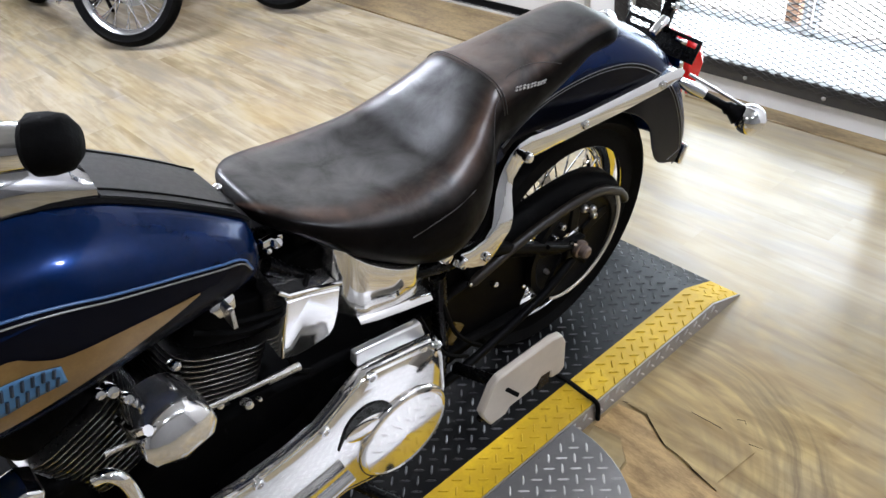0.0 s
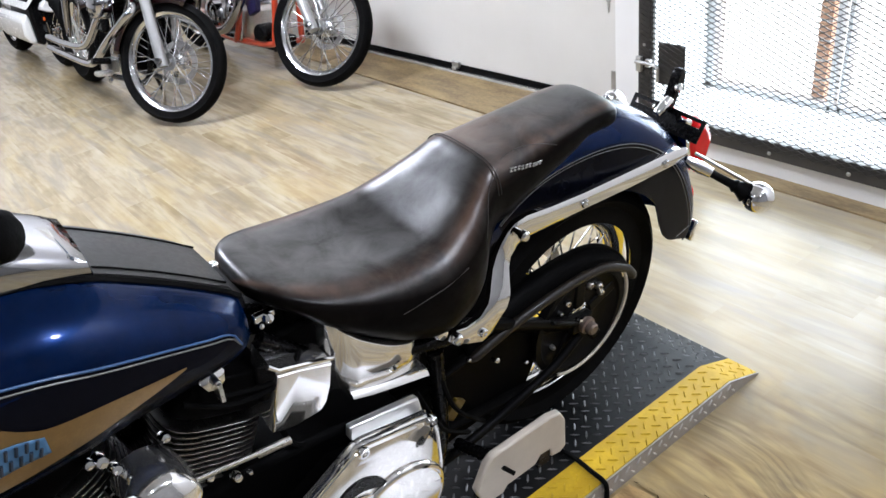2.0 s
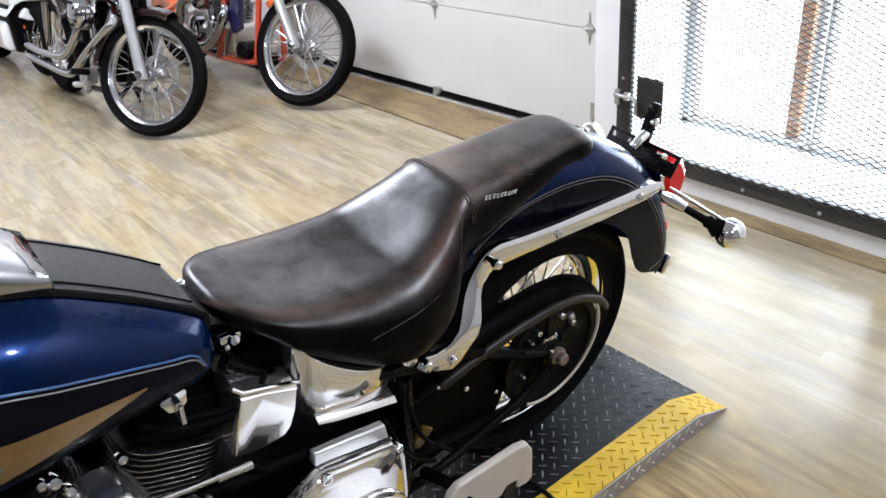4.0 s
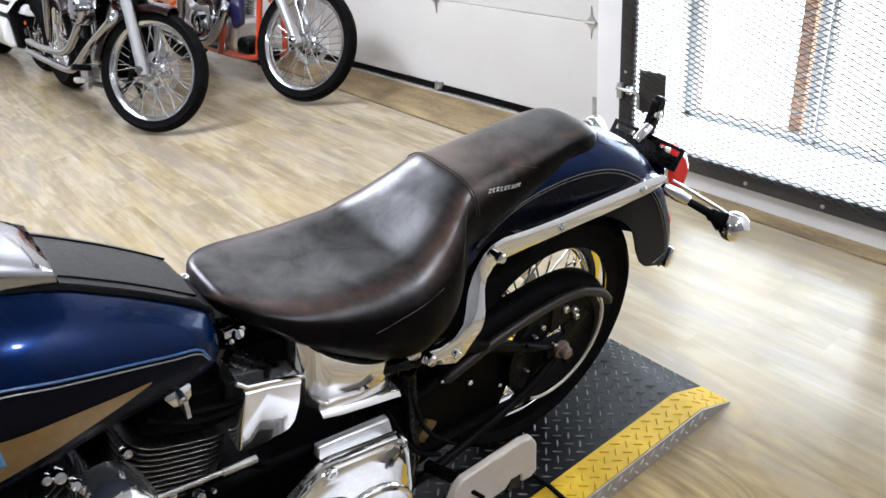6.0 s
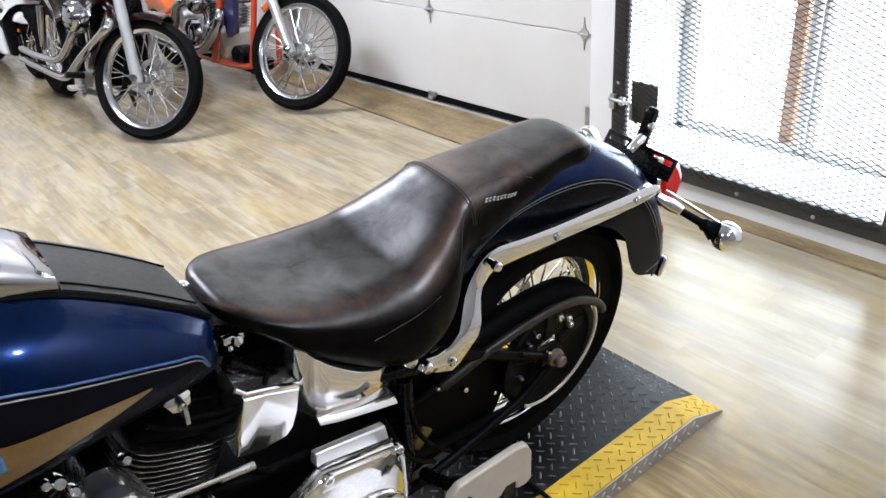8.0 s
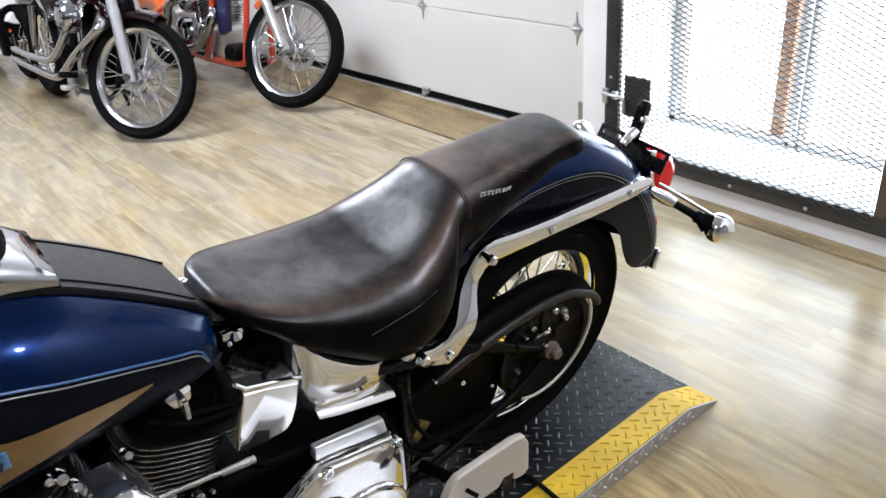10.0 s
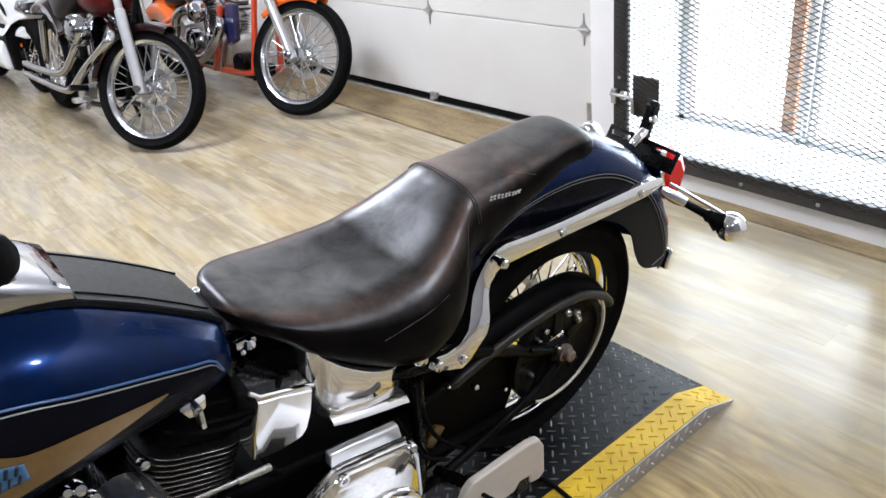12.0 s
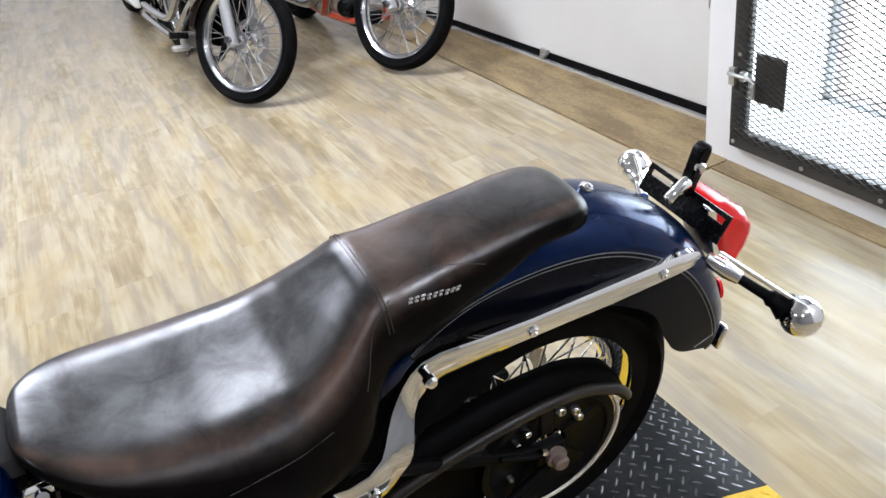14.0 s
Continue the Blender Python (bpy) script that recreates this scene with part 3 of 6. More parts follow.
sill = part("window_sill", G().box((1.80, 0.37, 0.1035), (0.52, 1.275, 0.007)), WALLPAINT, win)
col = thing("brick_pier", "narrow orange brick pier standing outside the window", "brick pier")
for k in range(30):
    part("brick", G().box((2.12, 0.512, -0.25 + k * 0.082), (0.11, 0.054, 0.072)), BRICK, col, bevel=0.003)
part("mortar", G().box((2.12, 0.512, 0.9), (0.10, 0.048, 2.45)), PAVING, col)
tagged(part("backdrop", G().box((2.62, 0.4, -0.2), (0.05, 9, 4.0)), OUTSIDE, None), "overexposed white daylight outside the window", "backdrop", kind="structure")
structure("ground", G().box((2.37, 0.4, -1.65), (0.44, 9, 0.1)), PAVING, "pale concrete paving outside", "ground")

# the steel cage over the window
CX = 1.506
gate = thing("security_gate", "dark grey expanded-metal security gate hung on the wall", "security gate")
YL, YR, ZB, ZT = 0.985, -0.255, 0.092, 2.18
part("bottom_rail", G().box((CX, (YL + YR) / 2, ZB + 0.034), (0.030, YL - YR, 0.068)), CAGESTEEL, gate, bevel=0.003)
part("top_rail", G().box((CX, (YL + YR) / 2, ZT - 0.03), (0.030, YL - YR, 0.06)), CAGESTEEL, gate, bevel=0.003)
part("stile", G().box((CX, YL - 0.030, (ZB + ZT) / 2), (0.034, 0.060, ZT - ZB - 0.13)), CAGESTEEL, gate, bevel=0.003)
part("stile", G().box((CX, YR + 0.028, (ZB + ZT) / 2), (0.034, 0.056, ZT - ZB - 0.13)), CAGESTEEL, gate, bevel=0.003)
part("stile", G().box((CX - 0.004, YR + 0.078, (ZB + ZT) / 2), (0.026, 0.042, ZT - ZB - 0.13)), RUSTSTEEL, gate, "brown worn steel upright", bevel=0.004)
part("gate_edge", G().tube([(CX - 0.008, YL - 0.066, ZB + 0.07), (CX - 0.008, YL - 0.066, ZT - 0.06)], 0.007, 6), CAGESTEEL, gate)
for y, z in ((0.965, 0.115), (0.665, 0.115), (0.372, 0.115), (0.072, 0.115), (-0.225, 0.115), (0.955, 0.44), (0.955, 0.80), (-0.228, 0.55), (-0.228, 1.0)):
    part("bolt", G().ball((CX - 0.016, y, z), 0.0085, 10, (0.7, 1, 1)), GALV, gate)
net = G()
DY, DZ = 0.0470, 0.0205
NX = CX - 0.0195
y0, y1, z0, z1 = YR + 0.10, YL - 0.05, ZB + 0.034, ZT - 0.05
ny, nz = int((y1 - y0) / DY) + 1, int((z1 - z0) / DZ) + 1


def strand(g, a, b, w=0.0015, d=0.0034):
    a, b = Vector(a), Vector(b)
    t = (b - a).normalized()
    up = Vector((0, -t.z, t.y)) * w
    out = Vector((d / 2, 0, 0))
    vs = [a + up + out, a - up + out, a - up - out, a + up - out, b + up + out, b - up + out, b - up - out, b + up - out]
    g.add(vs, [(0, 1, 5, 4), (1, 2, 6, 5), (2, 3, 7, 6), (3, 0, 4, 7)])


for i in range(ny):
    for k in range(nz):
        yc, zc = y0 + (i + 0.5) * DY, z0 + (k + 0.5) * DZ
        strand(net, (NX, yc - DY / 2, zc), (NX, yc, zc + DZ / 2))
        strand(net, (NX, yc, zc + DZ / 2), (NX, yc + DY / 2, zc))
        strand(net, (NX, yc - DY / 2, zc), (NX, yc, zc - DZ / 2))
        strand(net, (NX, yc, zc - DZ / 2), (NX, yc + DY / 2, zc))
me = bpy.data.meshes.new("expanded_mesh")
me.from_pydata(net.v, [], net.f)
me.materials.append(CAGESTEEL)
part("expanded_mesh", me, CAGESTEEL, gate, "dark expanded-metal mesh")
lp = G().box((CX - 0.012, 0.823, 0.376), (0.005, 0.128, 0.172))
part("lock_plate", lp, CAGESTEEL, gate, "square dark steel lock plate", bevel=0.002)
la = G().box((CX - 0.026, 0.972, 0.362), (0.016, 0.026, 0.062)).tube([(CX - 0.036, 0.985, 0.372), (CX - 0.036, 0.885, 0.372), (CX - 0.036, 0.872, 0.362), (CX - 0.036, 0.872, 0.305)], 0.0075, 8)
la.box((CX - 0.026, 0.925, 0.372), (0.020, 0.022, 0.032))
part("latch", la, GALV, gate, "galvanised sliding bolt latch", bevel=0.0015)

# torn patch of floor covering beside the ramp
torn = thing("torn_flooring", "torn patch of floor covering with bare brown subfloor", "floor damage")
part("bare_patch", G().prism([(-0.03, -0.235), (-0.02, -0.30), (-0.066, -0.39), (-0.08, -0.47), (-0.092, -0.55), (-0.16, -0.56), (-0.27, -0.50), (-0.27, -0.42), (-0.228, -0.365), (-0.155, -0.355), (-0.11, -0.30), (-0.12, -0.235)], -0.004, 0.0025, "xy"), BAREPLY, torn)


def flap(pts, lift):
    g = G()
    cx = sum(p[0] for p in pts) / len(pts)
    cy = sum(p[1] for p in pts) / len(pts)
    top = [Vector((x, y, 0.004 + lift * (0.5 + 0.5 * math.sin(9 * x + 13 * y)))) for x, y in pts]
    low = [p - Vector((0, 0, 0.0025)) for p in top]
    g.loft([low, top], cap=False)
    n = len(pts)
    k = len(g.v)
    g.add([(cx, cy, 0.006)] + top, [(0, i + 1, (i + 1) % n + 1) for i in range(n)])
    return g


part("loose_flap", flap([(-0.018, -0.250), (-0.010, -0.296), (-0.040, -0.345), (-0.062, -0.386), (-0.064, -0.42), (-0.076, -0.466), (-0.088, -0.53), (-0.066, -0.520), (0.050, -0.533), (0.064, -0.51), (0.061, -0.475), (0.055, -0.38), (0.05, -0.30)], 0.004), PLANK, torn, "lifted torn piece of plank vinyl")
part("loose_flap", flap([(-0.125, -0.24), (-0.108, -0.300), (-0.156, -0.350), (-0.228, -0.362), (-0.26, -0.32), (-0.22, -0.26)], 0.002), PLANK, torn)
part("crack", G().tube([(-0.018, -0.238, 0.004), (-0.013, -0.262, 0.005), (-0.010, -0.296, 0.006), (-0.028, -0.322, 0.005), (-0.040, -0.345, 0.006), (-0.056, -0.372, 0.005), (-0.062, -0.386, 0.006), (-0.063, -0.42, 0.005), (-0.070, -0.45, 0.006), (-0.076, -0.466, 0.005), (-0.088, -0.53, 0.005)], [0.0004, 0.0014, 0.0008, 0.0016, 0.0007, 0.0016, 0.0009, 0.0013, 0.0007, 0.0017, 0.0005], 6), RUBBER, torn, "dark torn edge")
part("crack", G().tube([(0.062, -0.37, 0.001), (0.066, -0.44, 0.001), (0.058, -0.478, 0.001), (0.075, -0.54, 0.001)], [0.0006, 0.0012, 0.0009, 0.0005], 5), RUBBER, torn)
part("crack", G().tube([(0.112, -0.455, 0.0005), (0.120, -0.470, 0.0005), (0.112, -0.478, 0.0005)], 0.0010, 5), RUBBER, torn)
part("knot_mark", G().lathe([(0.0, 0.0012), (0.005, 0.0014), (0.010, 0.001)], (0.216, -0.377, 0), (0, 0, 1), 16), PLANK, torn)

# ---- the ramp that the motorcycle stands on ----
H = 0.055
RL, RR, RI, RO = -0.222, 0.385, -0.137, 0.300
ramp = thing("display_ramp", "low black tread-plate display ramp with yellow painted edges", "ramp")


def ramp_slab(ya, yb, drop=0.0):
    return G().prism([(-2.35, 0.001), (-2.35, H - drop), (0.368, H - drop), (0.497, 0.005), (0.497, 0.001)], ya, yb)


part("deck", ramp_slab(RI, RO), DECK, ramp)
part("edge_strip", ramp_slab(RL, RI), YELLOW, ramp, "yellow painted tread-plate edge")
part("edge_strip", ramp_slab(RO, RR), YELLOW, ramp, "yellow painted tread-plate edge")
for y in (RL - 0.0025, RR + 0.0025):
    part("side_plate", ramp_slab(y - 0.002, y + 0.002, 0.002), ALU, ramp, "bare metal tread-plate side")
P = 0.0275


def lug(g, x, y, turn, z, slope=0.0, side=False, lo=0.0135):
    c, s = math.cos(turn), math.sin(turn)
    vs = []
    for a, b, h in ((-lo, 0, 0), (-lo * 0.5, -0.0028, 0), (lo * 0.5, -0.0028, 0), (lo, 0, 0), (lo * 0.5, 0.0028, 0), (-lo * 0.5, 0.0028, 0), (-lo * 0.6, 0, 0.0026), (lo * 0.6, 0, 0.0026)):
        px, py = a * c - b * s, a * s + b * c
        if side:
            vs.append((x + px, y - h, z + py))
        else:
            vs.append((x + px, y + py, z + h - slope * px))
    g.add(vs, [(0, 1, 6), (1, 2, 7, 6), (2, 3, 7), (3, 4, 7), (4, 5, 6, 7), (5, 0, 6)])


def lug_field(x0, x1, ya, yb, zf, slope, keep=lambda x, y: True):
    """Woven tread: bars along both diagonals, each pointing at the middle of its neighbours."""
    g = G()
    q = P * math.sqrt(0.5)
    n = int(3.2 / q)
    for i in range(-n, n):
        for j in range(-n, n):
            x, y = (i + j) * q, (i - j) * q
            if x0 + 0.006 < x < x1 - 0.006 and ya + 0.006 < y < yb - 0.006 and keep(x, y):
                lug(g, x, y, radians(45 if (i + j) % 2 else -45), zf(x) - 0.0002, slope)
    return g


SL = (H - 0.005) / (0.497 - 0.368)
FLAT, DOWN = lambda x: H, lambda x: H - (x - 0.368) * SL
for name, ya, yb, mat in (("deck_tread", RI, RO, DECKGLINT), ("edge_tread", RL, RI, YELLOW), ("edge_tread", RO, RR, YELLOW)):
    g = lug_field(-1.75, 0.366, ya, yb, FLAT, 0)
    h = lug_field(0.372, 0.494, ya, yb, DOWN, SL)
    g.add(h.v, h.f)
    tagged(part(name, g, mat, ramp, angle=12), kind="stuff")
g = G()
for i in range(70):
    x = -0.90 + i * P * 0.707
    if x < 0.40:
        lug(g, x, RL - 0.0045, radians(45 if i % 2 else -45), 0.018 + 0.019 * (i % 2), side=True, lo=0.0110)
tagged(part("side_tread", g, PADALU, ramp, angle=12), kind="stuff")
pad = thing("stand_plate", "bare metal tread plate with a rounded end for the side stand", "metal plate")
poly = [(-0.95, RL - 0.006), (-0.185, RL - 0.006)] + [(-0.40 + 0.215 * math.cos(a), RL - 0.03 - 0.26 * math.sin(a)) for a in (i * math.pi / 24 for i in range(1, 13))] + [(-0.95, RL - 0.29)]
part("plate", G().prism(poly, 0.040, 0.0525, "xy"), PADPLATE, pad, bevel=0.0015)
part("support", G().box((-0.62, RL - 0.12, 0.0205), (0.46, 0.14, 0.039)), SATINBLACK, pad)


def on_pad(x, y):
    return y > RL - 0.27 and (x < -0.40 or ((x + 0.40) / 0.205) ** 2 + ((RL - 0.03 - y) / 0.25) ** 2 < 1)


tagged(part("plate_tread", lug_field(-0.93, -0.18, RL - 0.28, RL - 0.012, lambda x: 0.0525, 0, on_pad), PADALU, pad, angle=12), kind="stuff")
cable = thing("black_cable", "black cable lying across the yellow ramp edge", "cable")
part("cord", G().tube(smooth_path([(-0.30, 0.10, H + 0.007), (-0.18, 0.0, H + 0.007), (-0.105, -0.09, H + 0.007), (-0.104, -0.20, H + 0.008), (-0.104, -0.226, H + 0.004), (-0.104, -0.2335, H - 0.008), (-0.104, -0.2335, 0.008)]), 0.0058, 8), RUBBER, cable)


# ---- wheels ----
def make_wheel(parent, m, radius, rim, width, spokes=40, disc=0, name="wheel", rim_mat=None, hub_w=0.055):
    """A spoked wheel turning about y, with its hub at the origin of m."""
    hub = G().lathe([(0.0, -hub_w), (0.022, -hub_w), (0.024, -hub_w + 0.01), (0.048, -hub_w + 0.012), (0.048, -hub_w + 0.018), (0.030, -hub_w + 0.026), (0.030, hub_w - 0.026), (0.048, hub_w - 0.018), (0.048, hub_w - 0.012), (0.024, hub_w - 0.01), (0.022, hub_w), (0.0, hub_w)], n=24)
    w = part(name, hub, rim_mat or CHROME, parent, "chrome spoked wheel", at=m)
    h = width / 2
    prof = []
    for i in range(15):
        a = math.pi * i / 14
        r = rim + 0.004 + (radius - rim - 0.004) * math.sin(a) ** 0.62
        prof.append((r, -h * math.cos(a) * (1.0 if 1 < i < 13 else 0.72)))
    part("tyre", G().lathe(prof, n=56), RUBBER, w, "black rubber tyre")
    k = h * 0.62
    part("rim", G().lathe([(rim + 0.010, -k), (rim + 0.012, -k + 0.004), (rim - 0.004, -k + 0.010), (rim - 0.010, -k + 0.016), (rim - 0.022, -k * 0.35), (rim - 0.024, 0), (rim - 0.022, k * 0.35), (rim - 0.010, k - 0.016), (rim - 0.004, k - 0.010), (rim + 0.012, k - 0.004), (rim + 0.010, k)], n=56), rim_mat or CHROME, w, "polished rim")
    for side in (-1, 1):
        for lean in (-1, 1):
            a0, a1 = Vector((0.045, side * (hub_w - 0.015), 0)), None
            t = lean * 0.62
            a1 = Vector(((rim - 0.018) * math.cos(t), side * 0.012, (rim - 0.018) * math.sin(t)))
            me = G().tube([a0, a1], 0.0021 if rim_mat is None else 0.0027, 5).mesh("spoke", rim_mat or CHROME)
            for j in range(spokes // 4):
                ang = 360 * (j + 0.25 * (side > 0) + 0.5 * (lean > 0)) / (spokes // 4)
                part("spoke", me, CHROME, w, at=pose(0, 0, 0, 0, ang, 0))
    if disc:
        part("brake_disc", G().lathe([(0.085, disc - 0.002), (0.118, disc - 0.002), (0.118, disc + 0.002), (0.085, disc + 0.002), (0.085, disc - 0.002)], n=40), SATINMETAL, w, "steel brake disc")
    return w


# ---- the motorcycle on the ramp ----
LEAN_DEG = 9.0
moto = thing("motorcycle", "blue cruiser motorcycle with black leather seat on a ramp", "motorcycle", pose(0, 0.08, H, LEAN_DEG, 0, 0))
AX = 0.325
make_wheel(moto, pose(0, 0, AX), 0.325, 0.222, 0.150, 40, 0.075, "rear_wheel")
make_wheel(moto, pose(-1.64, 0, 0.335), 0.335, 0.27, 0.090, 40, -0.06, "front_wheel")

# seat
SEAT = [  # u, half width, top, lower edge, dish
    (-0.722, 0.020, 0.784, 0.776, 0.000), (-0.718, 0.044, 0.791, 0.768, 0.000), (-0.708, 0.068, 0.796, 0.759, 0.000), (-0.692, 0.090, 0.793, 0.749, 0.000), (-0.670, 0.111, 0.786, 0.736, 0.000),
    (-0.620, 0.139, 0.773, 0.685, 0.004), (-0.550, 0.159, 0.760, 0.624, 0.008), (-0.480, 0.170, 0.754, 0.574, 0.012), (-0.420, 0.171, 0.755, 0.547, 0.012),
    (-0.360, 0.158, 0.773, 0.546, 0.010), (-0.320, 0.141, 0.793, 0.568, 0.006), (-0.295, 0.122, 0.809, 0.620, 0.002), (-0.270, 0.108, 0.826, 0.660, 0.0), (-0.248, 0.102, 0.833, 0.679, 0.0), (-0.220, 0.099, 0.831, 0.683, 0.0),
    (-0.140, 0.090, 0.835, 0.716, 0.0), (-0.050, 0.084, 0.837, 0.753, 0.0), (0.000, 0.080, 0.838, 0.777, 0.0), (0.040, 0.079, 0.836, 0.778, 0.0),
    (0.070, 0.073, 0.831, 0.774, 0.0), (0.088, 0.062, 0.822, 0.775, 0.0), (0.100, 0.044, 0.811, 0.779, 0.0), (0.107, 0.018, 0.799, 0.786, 0.0)]


def seat_ring(u, n=44, grow=0.0):
    hw, top, low, dish = table(u, SEAT)
    hw, top = hw + grow, top + grow
    ring = []
    tall = top - low
    for k in range(n):
        a = 2 * math.pi * k / n
        c, s = math.cos(a), math.sin(a)
        e = 0.56 if s > 0 else 0.5
        v = hw * math.copysign(abs(c) ** e, c)
        if s >= 0:
            shoulder = low + tall * 0.42
            w = shoulder + (top - shoulder) * s ** 0.62 - dish * max(0.0, 1 - (v / (hw * 0.62)) ** 2)
        else:
            w = low + tall * 0.42 * (1 - abs(s) ** 0.8)
            v *= 1 - 0.16 * abs(s) * min(1, tall / 0.15)
        ring.append(Vector((u, v, w)))
    return ring


us = [-0.722 + 0.828 * i / 130 for i in range(131)]
seat = part("seat", G().loft([seat_ring(u) for u in us]), SEATHIDE, moto, "black worn leather two-up seat with brown rubbed edges", angle=80)
# rubbing along the shoulders and on the front of the pillion pad
polish = seat.data.attributes.new("polish", "FLOAT", "POINT")
wear = seat.data.attributes.new("wear", "FLOAT", "POINT")
for i, p in enumerate(seat.data.vertices):
    hw, top, low, dish = table(p.co.x, SEAT)
    q, h = abs(p.co.y) / hw, (p.co.z - low) / max(0.001, top - low)
    rub = math.exp(-((q - 0.76) / 0.11) ** 2) * max(0.0, min(1.0, (h - 0.72) * 7))
    if p.co.x > -0.262:
        rub = max(rub, 0.75 * max(0.0, min(1.0, (h - 0.7) * 5)) * max(0.0, min(1.0, (0.0 - p.co.x) * 5)))
    polish.data[i].value = max(0.0, min(1.0, (h - 0.76) * 5.5))
    wear.data[i].value = rub
seam = [p for p in seat_ring(-0.256, 80, 0.0012) if p.z > 0.775]
seam.sort(key=lambda p: math.atan2(p.z - 0.70, -p.y) * -1)
for shift, r in ((-0.003, 0.0009), (0.003, 0.0009)):
    part("seat_seam", G().tube([Vector((p.x + shift, p.y, p.z)) for p in seam], r, 6), STITCH, moto, "raised double-stitched seam")


def seat_side(u, w, out=0.0015):
    """The left face of the seat at that height."""
    hw, top, low, dish = table(u, SEAT)
    tall = top - low
    sh = low + tall * 0.42
    if w >= sh:
        s = min(1, max(0, (w - sh) / (top - sh))) ** (1 / 0.62)
        v = hw * max(0, 1 - s * s) ** 0.28
    else:
        s = min(1, max(0, 1 - (w - low) / (tall * 0.42))) ** 1.25
        v = hw * max(0, 1 - s * s) ** 0.25 * (1 - 0.16 * s * min(1, tall / 0.15))
    return Vector((u, -v - out, w))


for line in (((-0.250, 0.812), (-0.264, 0.806), (-0.277, 0.796), (-0.290, 0.776), (-0.300, 0.752), (-0.312, 0.728)), ((-0.250, 0.815), (-0.219, 0.824), (-0.173, 0.826), (-0.133, 0.821), (-0.100, 0.810)), ((-0.372, 0.710), (-0.422, 0.703), (-0.47, 0.700), (-0.515, 0.696))):
    part("side_seam", G().tube(smooth_path([seat_side(u, w, 0.0002) for u, w in line]), 0.0008, 5), STITCH, moto, "stitched side seam")
em = G()
for i in range(9):
    for k, lo, hi in ((0, 0.0, 0.0028), (1, 0.0036, 0.0060)):
        w0 = 0.804 - 0.0016 * i + 0.0004 * (i % 3)
        a, b_ = seat_side(-0.222 + i * 0.0088 + k * 0.002, w0 + lo, 0.001), seat_side(-0.2165 + i * 0.0088 + k * 0.003, w0 + hi, 0.001)
        em.add([a, (b_.x, a.y, a.z), b_, (a.x, b_.y, b_.z)], [(0, 1, 2, 3)])
part("emblem", em, SATINMETAL, moto, "small silver emblem bars on the seat side", solid=0.0012)

# fuel tank
TANK = [  # u, half width, lower edge, top
    (-1.33, 0.060, 0.78, 0.900), (-1.30, 0.110, 0.735, 0.940), (-1.22, 0.158, 0.700, 0.965), (-1.10, 0.176, 0.685, 0.965), (-1.0, 0.172, 0.690, 0.955),
    (-0.92, 0.160, 0.695, 0.930), (-0.85, 0.146, 0.695, 0.889), (-0.79, 0.130, 0.697, 0.847), (-0.755, 0.114, 0.702, 0.820), (-0.738, 0.094, 0.712, 0.806), (-0.731, 0.05, 0.735, 0.792)]
TN = 2.6


def tank_ring(u, n=40):
    hw, low, top = table(u, TANK)
    mid, hh = (low + top) / 2, (top - low) / 2
    return [Vector((u, hw * math.copysign(abs(math.cos(a)) ** (2 / TN), math.cos(a)), mid + hh * math.copysign(abs(math.sin(a)) ** (2 / TN), math.sin(a)))) for a in (2 * math.pi * k / n for k in range(n))]


def tank_left(u, w, out=0.001):
    hw, low, top = table(u, TANK)
    mid, hh = (low + top) / 2, (top - low) / 2
    q = min(0.999, abs((w - mid) / hh))
    return Vector((u, -hw * (1 - q ** TN) ** (1 / TN) - out, w))


def tank_patch(upper, lower, u0, u1, out, n=40, rows=6):
    """A thin skin on the left face of the tank between two heights."""
    rings = []
    for i in range(n + 1):
        u = u0 + (u1 - u0) * i / n
        a, b_ = table(u, upper)[0], table(u, lower)[0]
        rings.append([tank_left(u, b_ + (a - b_) * j / rows, out) for j in range(rows + 1)])
    return G().loft(rings, cap=False, closed=False)


tank = part("fuel_tank", G().loft([tank_ring(-1.33 + 0.599 * i / 70) for i in range(71)]), BLUE, moto, "glossy blue fuel tank with pinstripes", angle=80)
UP = [(-1.30, 0.925), (-1.2, 0.918), (-1.06, 0.897), (-1.0, 0.882), (-0.949, 0.862), (-0.88, 0.834), (-0.806, 0.800), (-0.782, 0.788), (-0.768, 0.772), (-0.763, 0.754)]
LOW = [(-1.30, 0.762), (-1.1, 0.728), (-1.0, 0.732), (-0.9, 0.738), (-0.83, 0.738), (-0.763, 0.746)]
part("dark_panel", tank_patch(UP, LOW, -1.29, -0.763, 0.0008), NAVY, tank, "dark lower panel")
part("pinstripe", G().tube([tank_left(u, table(u, UP)[0], 0.001) for u in [-1.29 + 0.527 * i / 60 for i in range(61)]], 0.0017, 6), BLUELINE, tank, "light blue pinstripe")
part("pinstripe", G().tube([tank_left(u, table(u, UP)[0] - 0.007, 0.001) for u in [-1.29 + 0.525 * i / 60 for i in range(61)]], 0.0012, 6), SILVERLINE, tank, "silver pinstripe")
FU = [(-1.25, 0.870), (-1.10, 0.860), (-1.072, 0.857), (-1.05, 0.840), (-1.026, 0.826), (-0.968, 0.815), (-0.909, 0.802), (-0.85, 0.789)]
FL = [(-1.25, 0.765), (-1.085, 0.762), (-1.039, 0.765), (-0.981, 0.771), (-0.9, 0.780), (-0.85, 0.787)]
part("flame_panel", tank_patch(FU, FL, -1.24, -0.852, 0.0024), GOLD, tank, "gold tapering flame stripe")
BU = [(-1.25, 0.840), (-1.091, 0.833), (-1.063, 0.829), (-1.032, 0.817)]
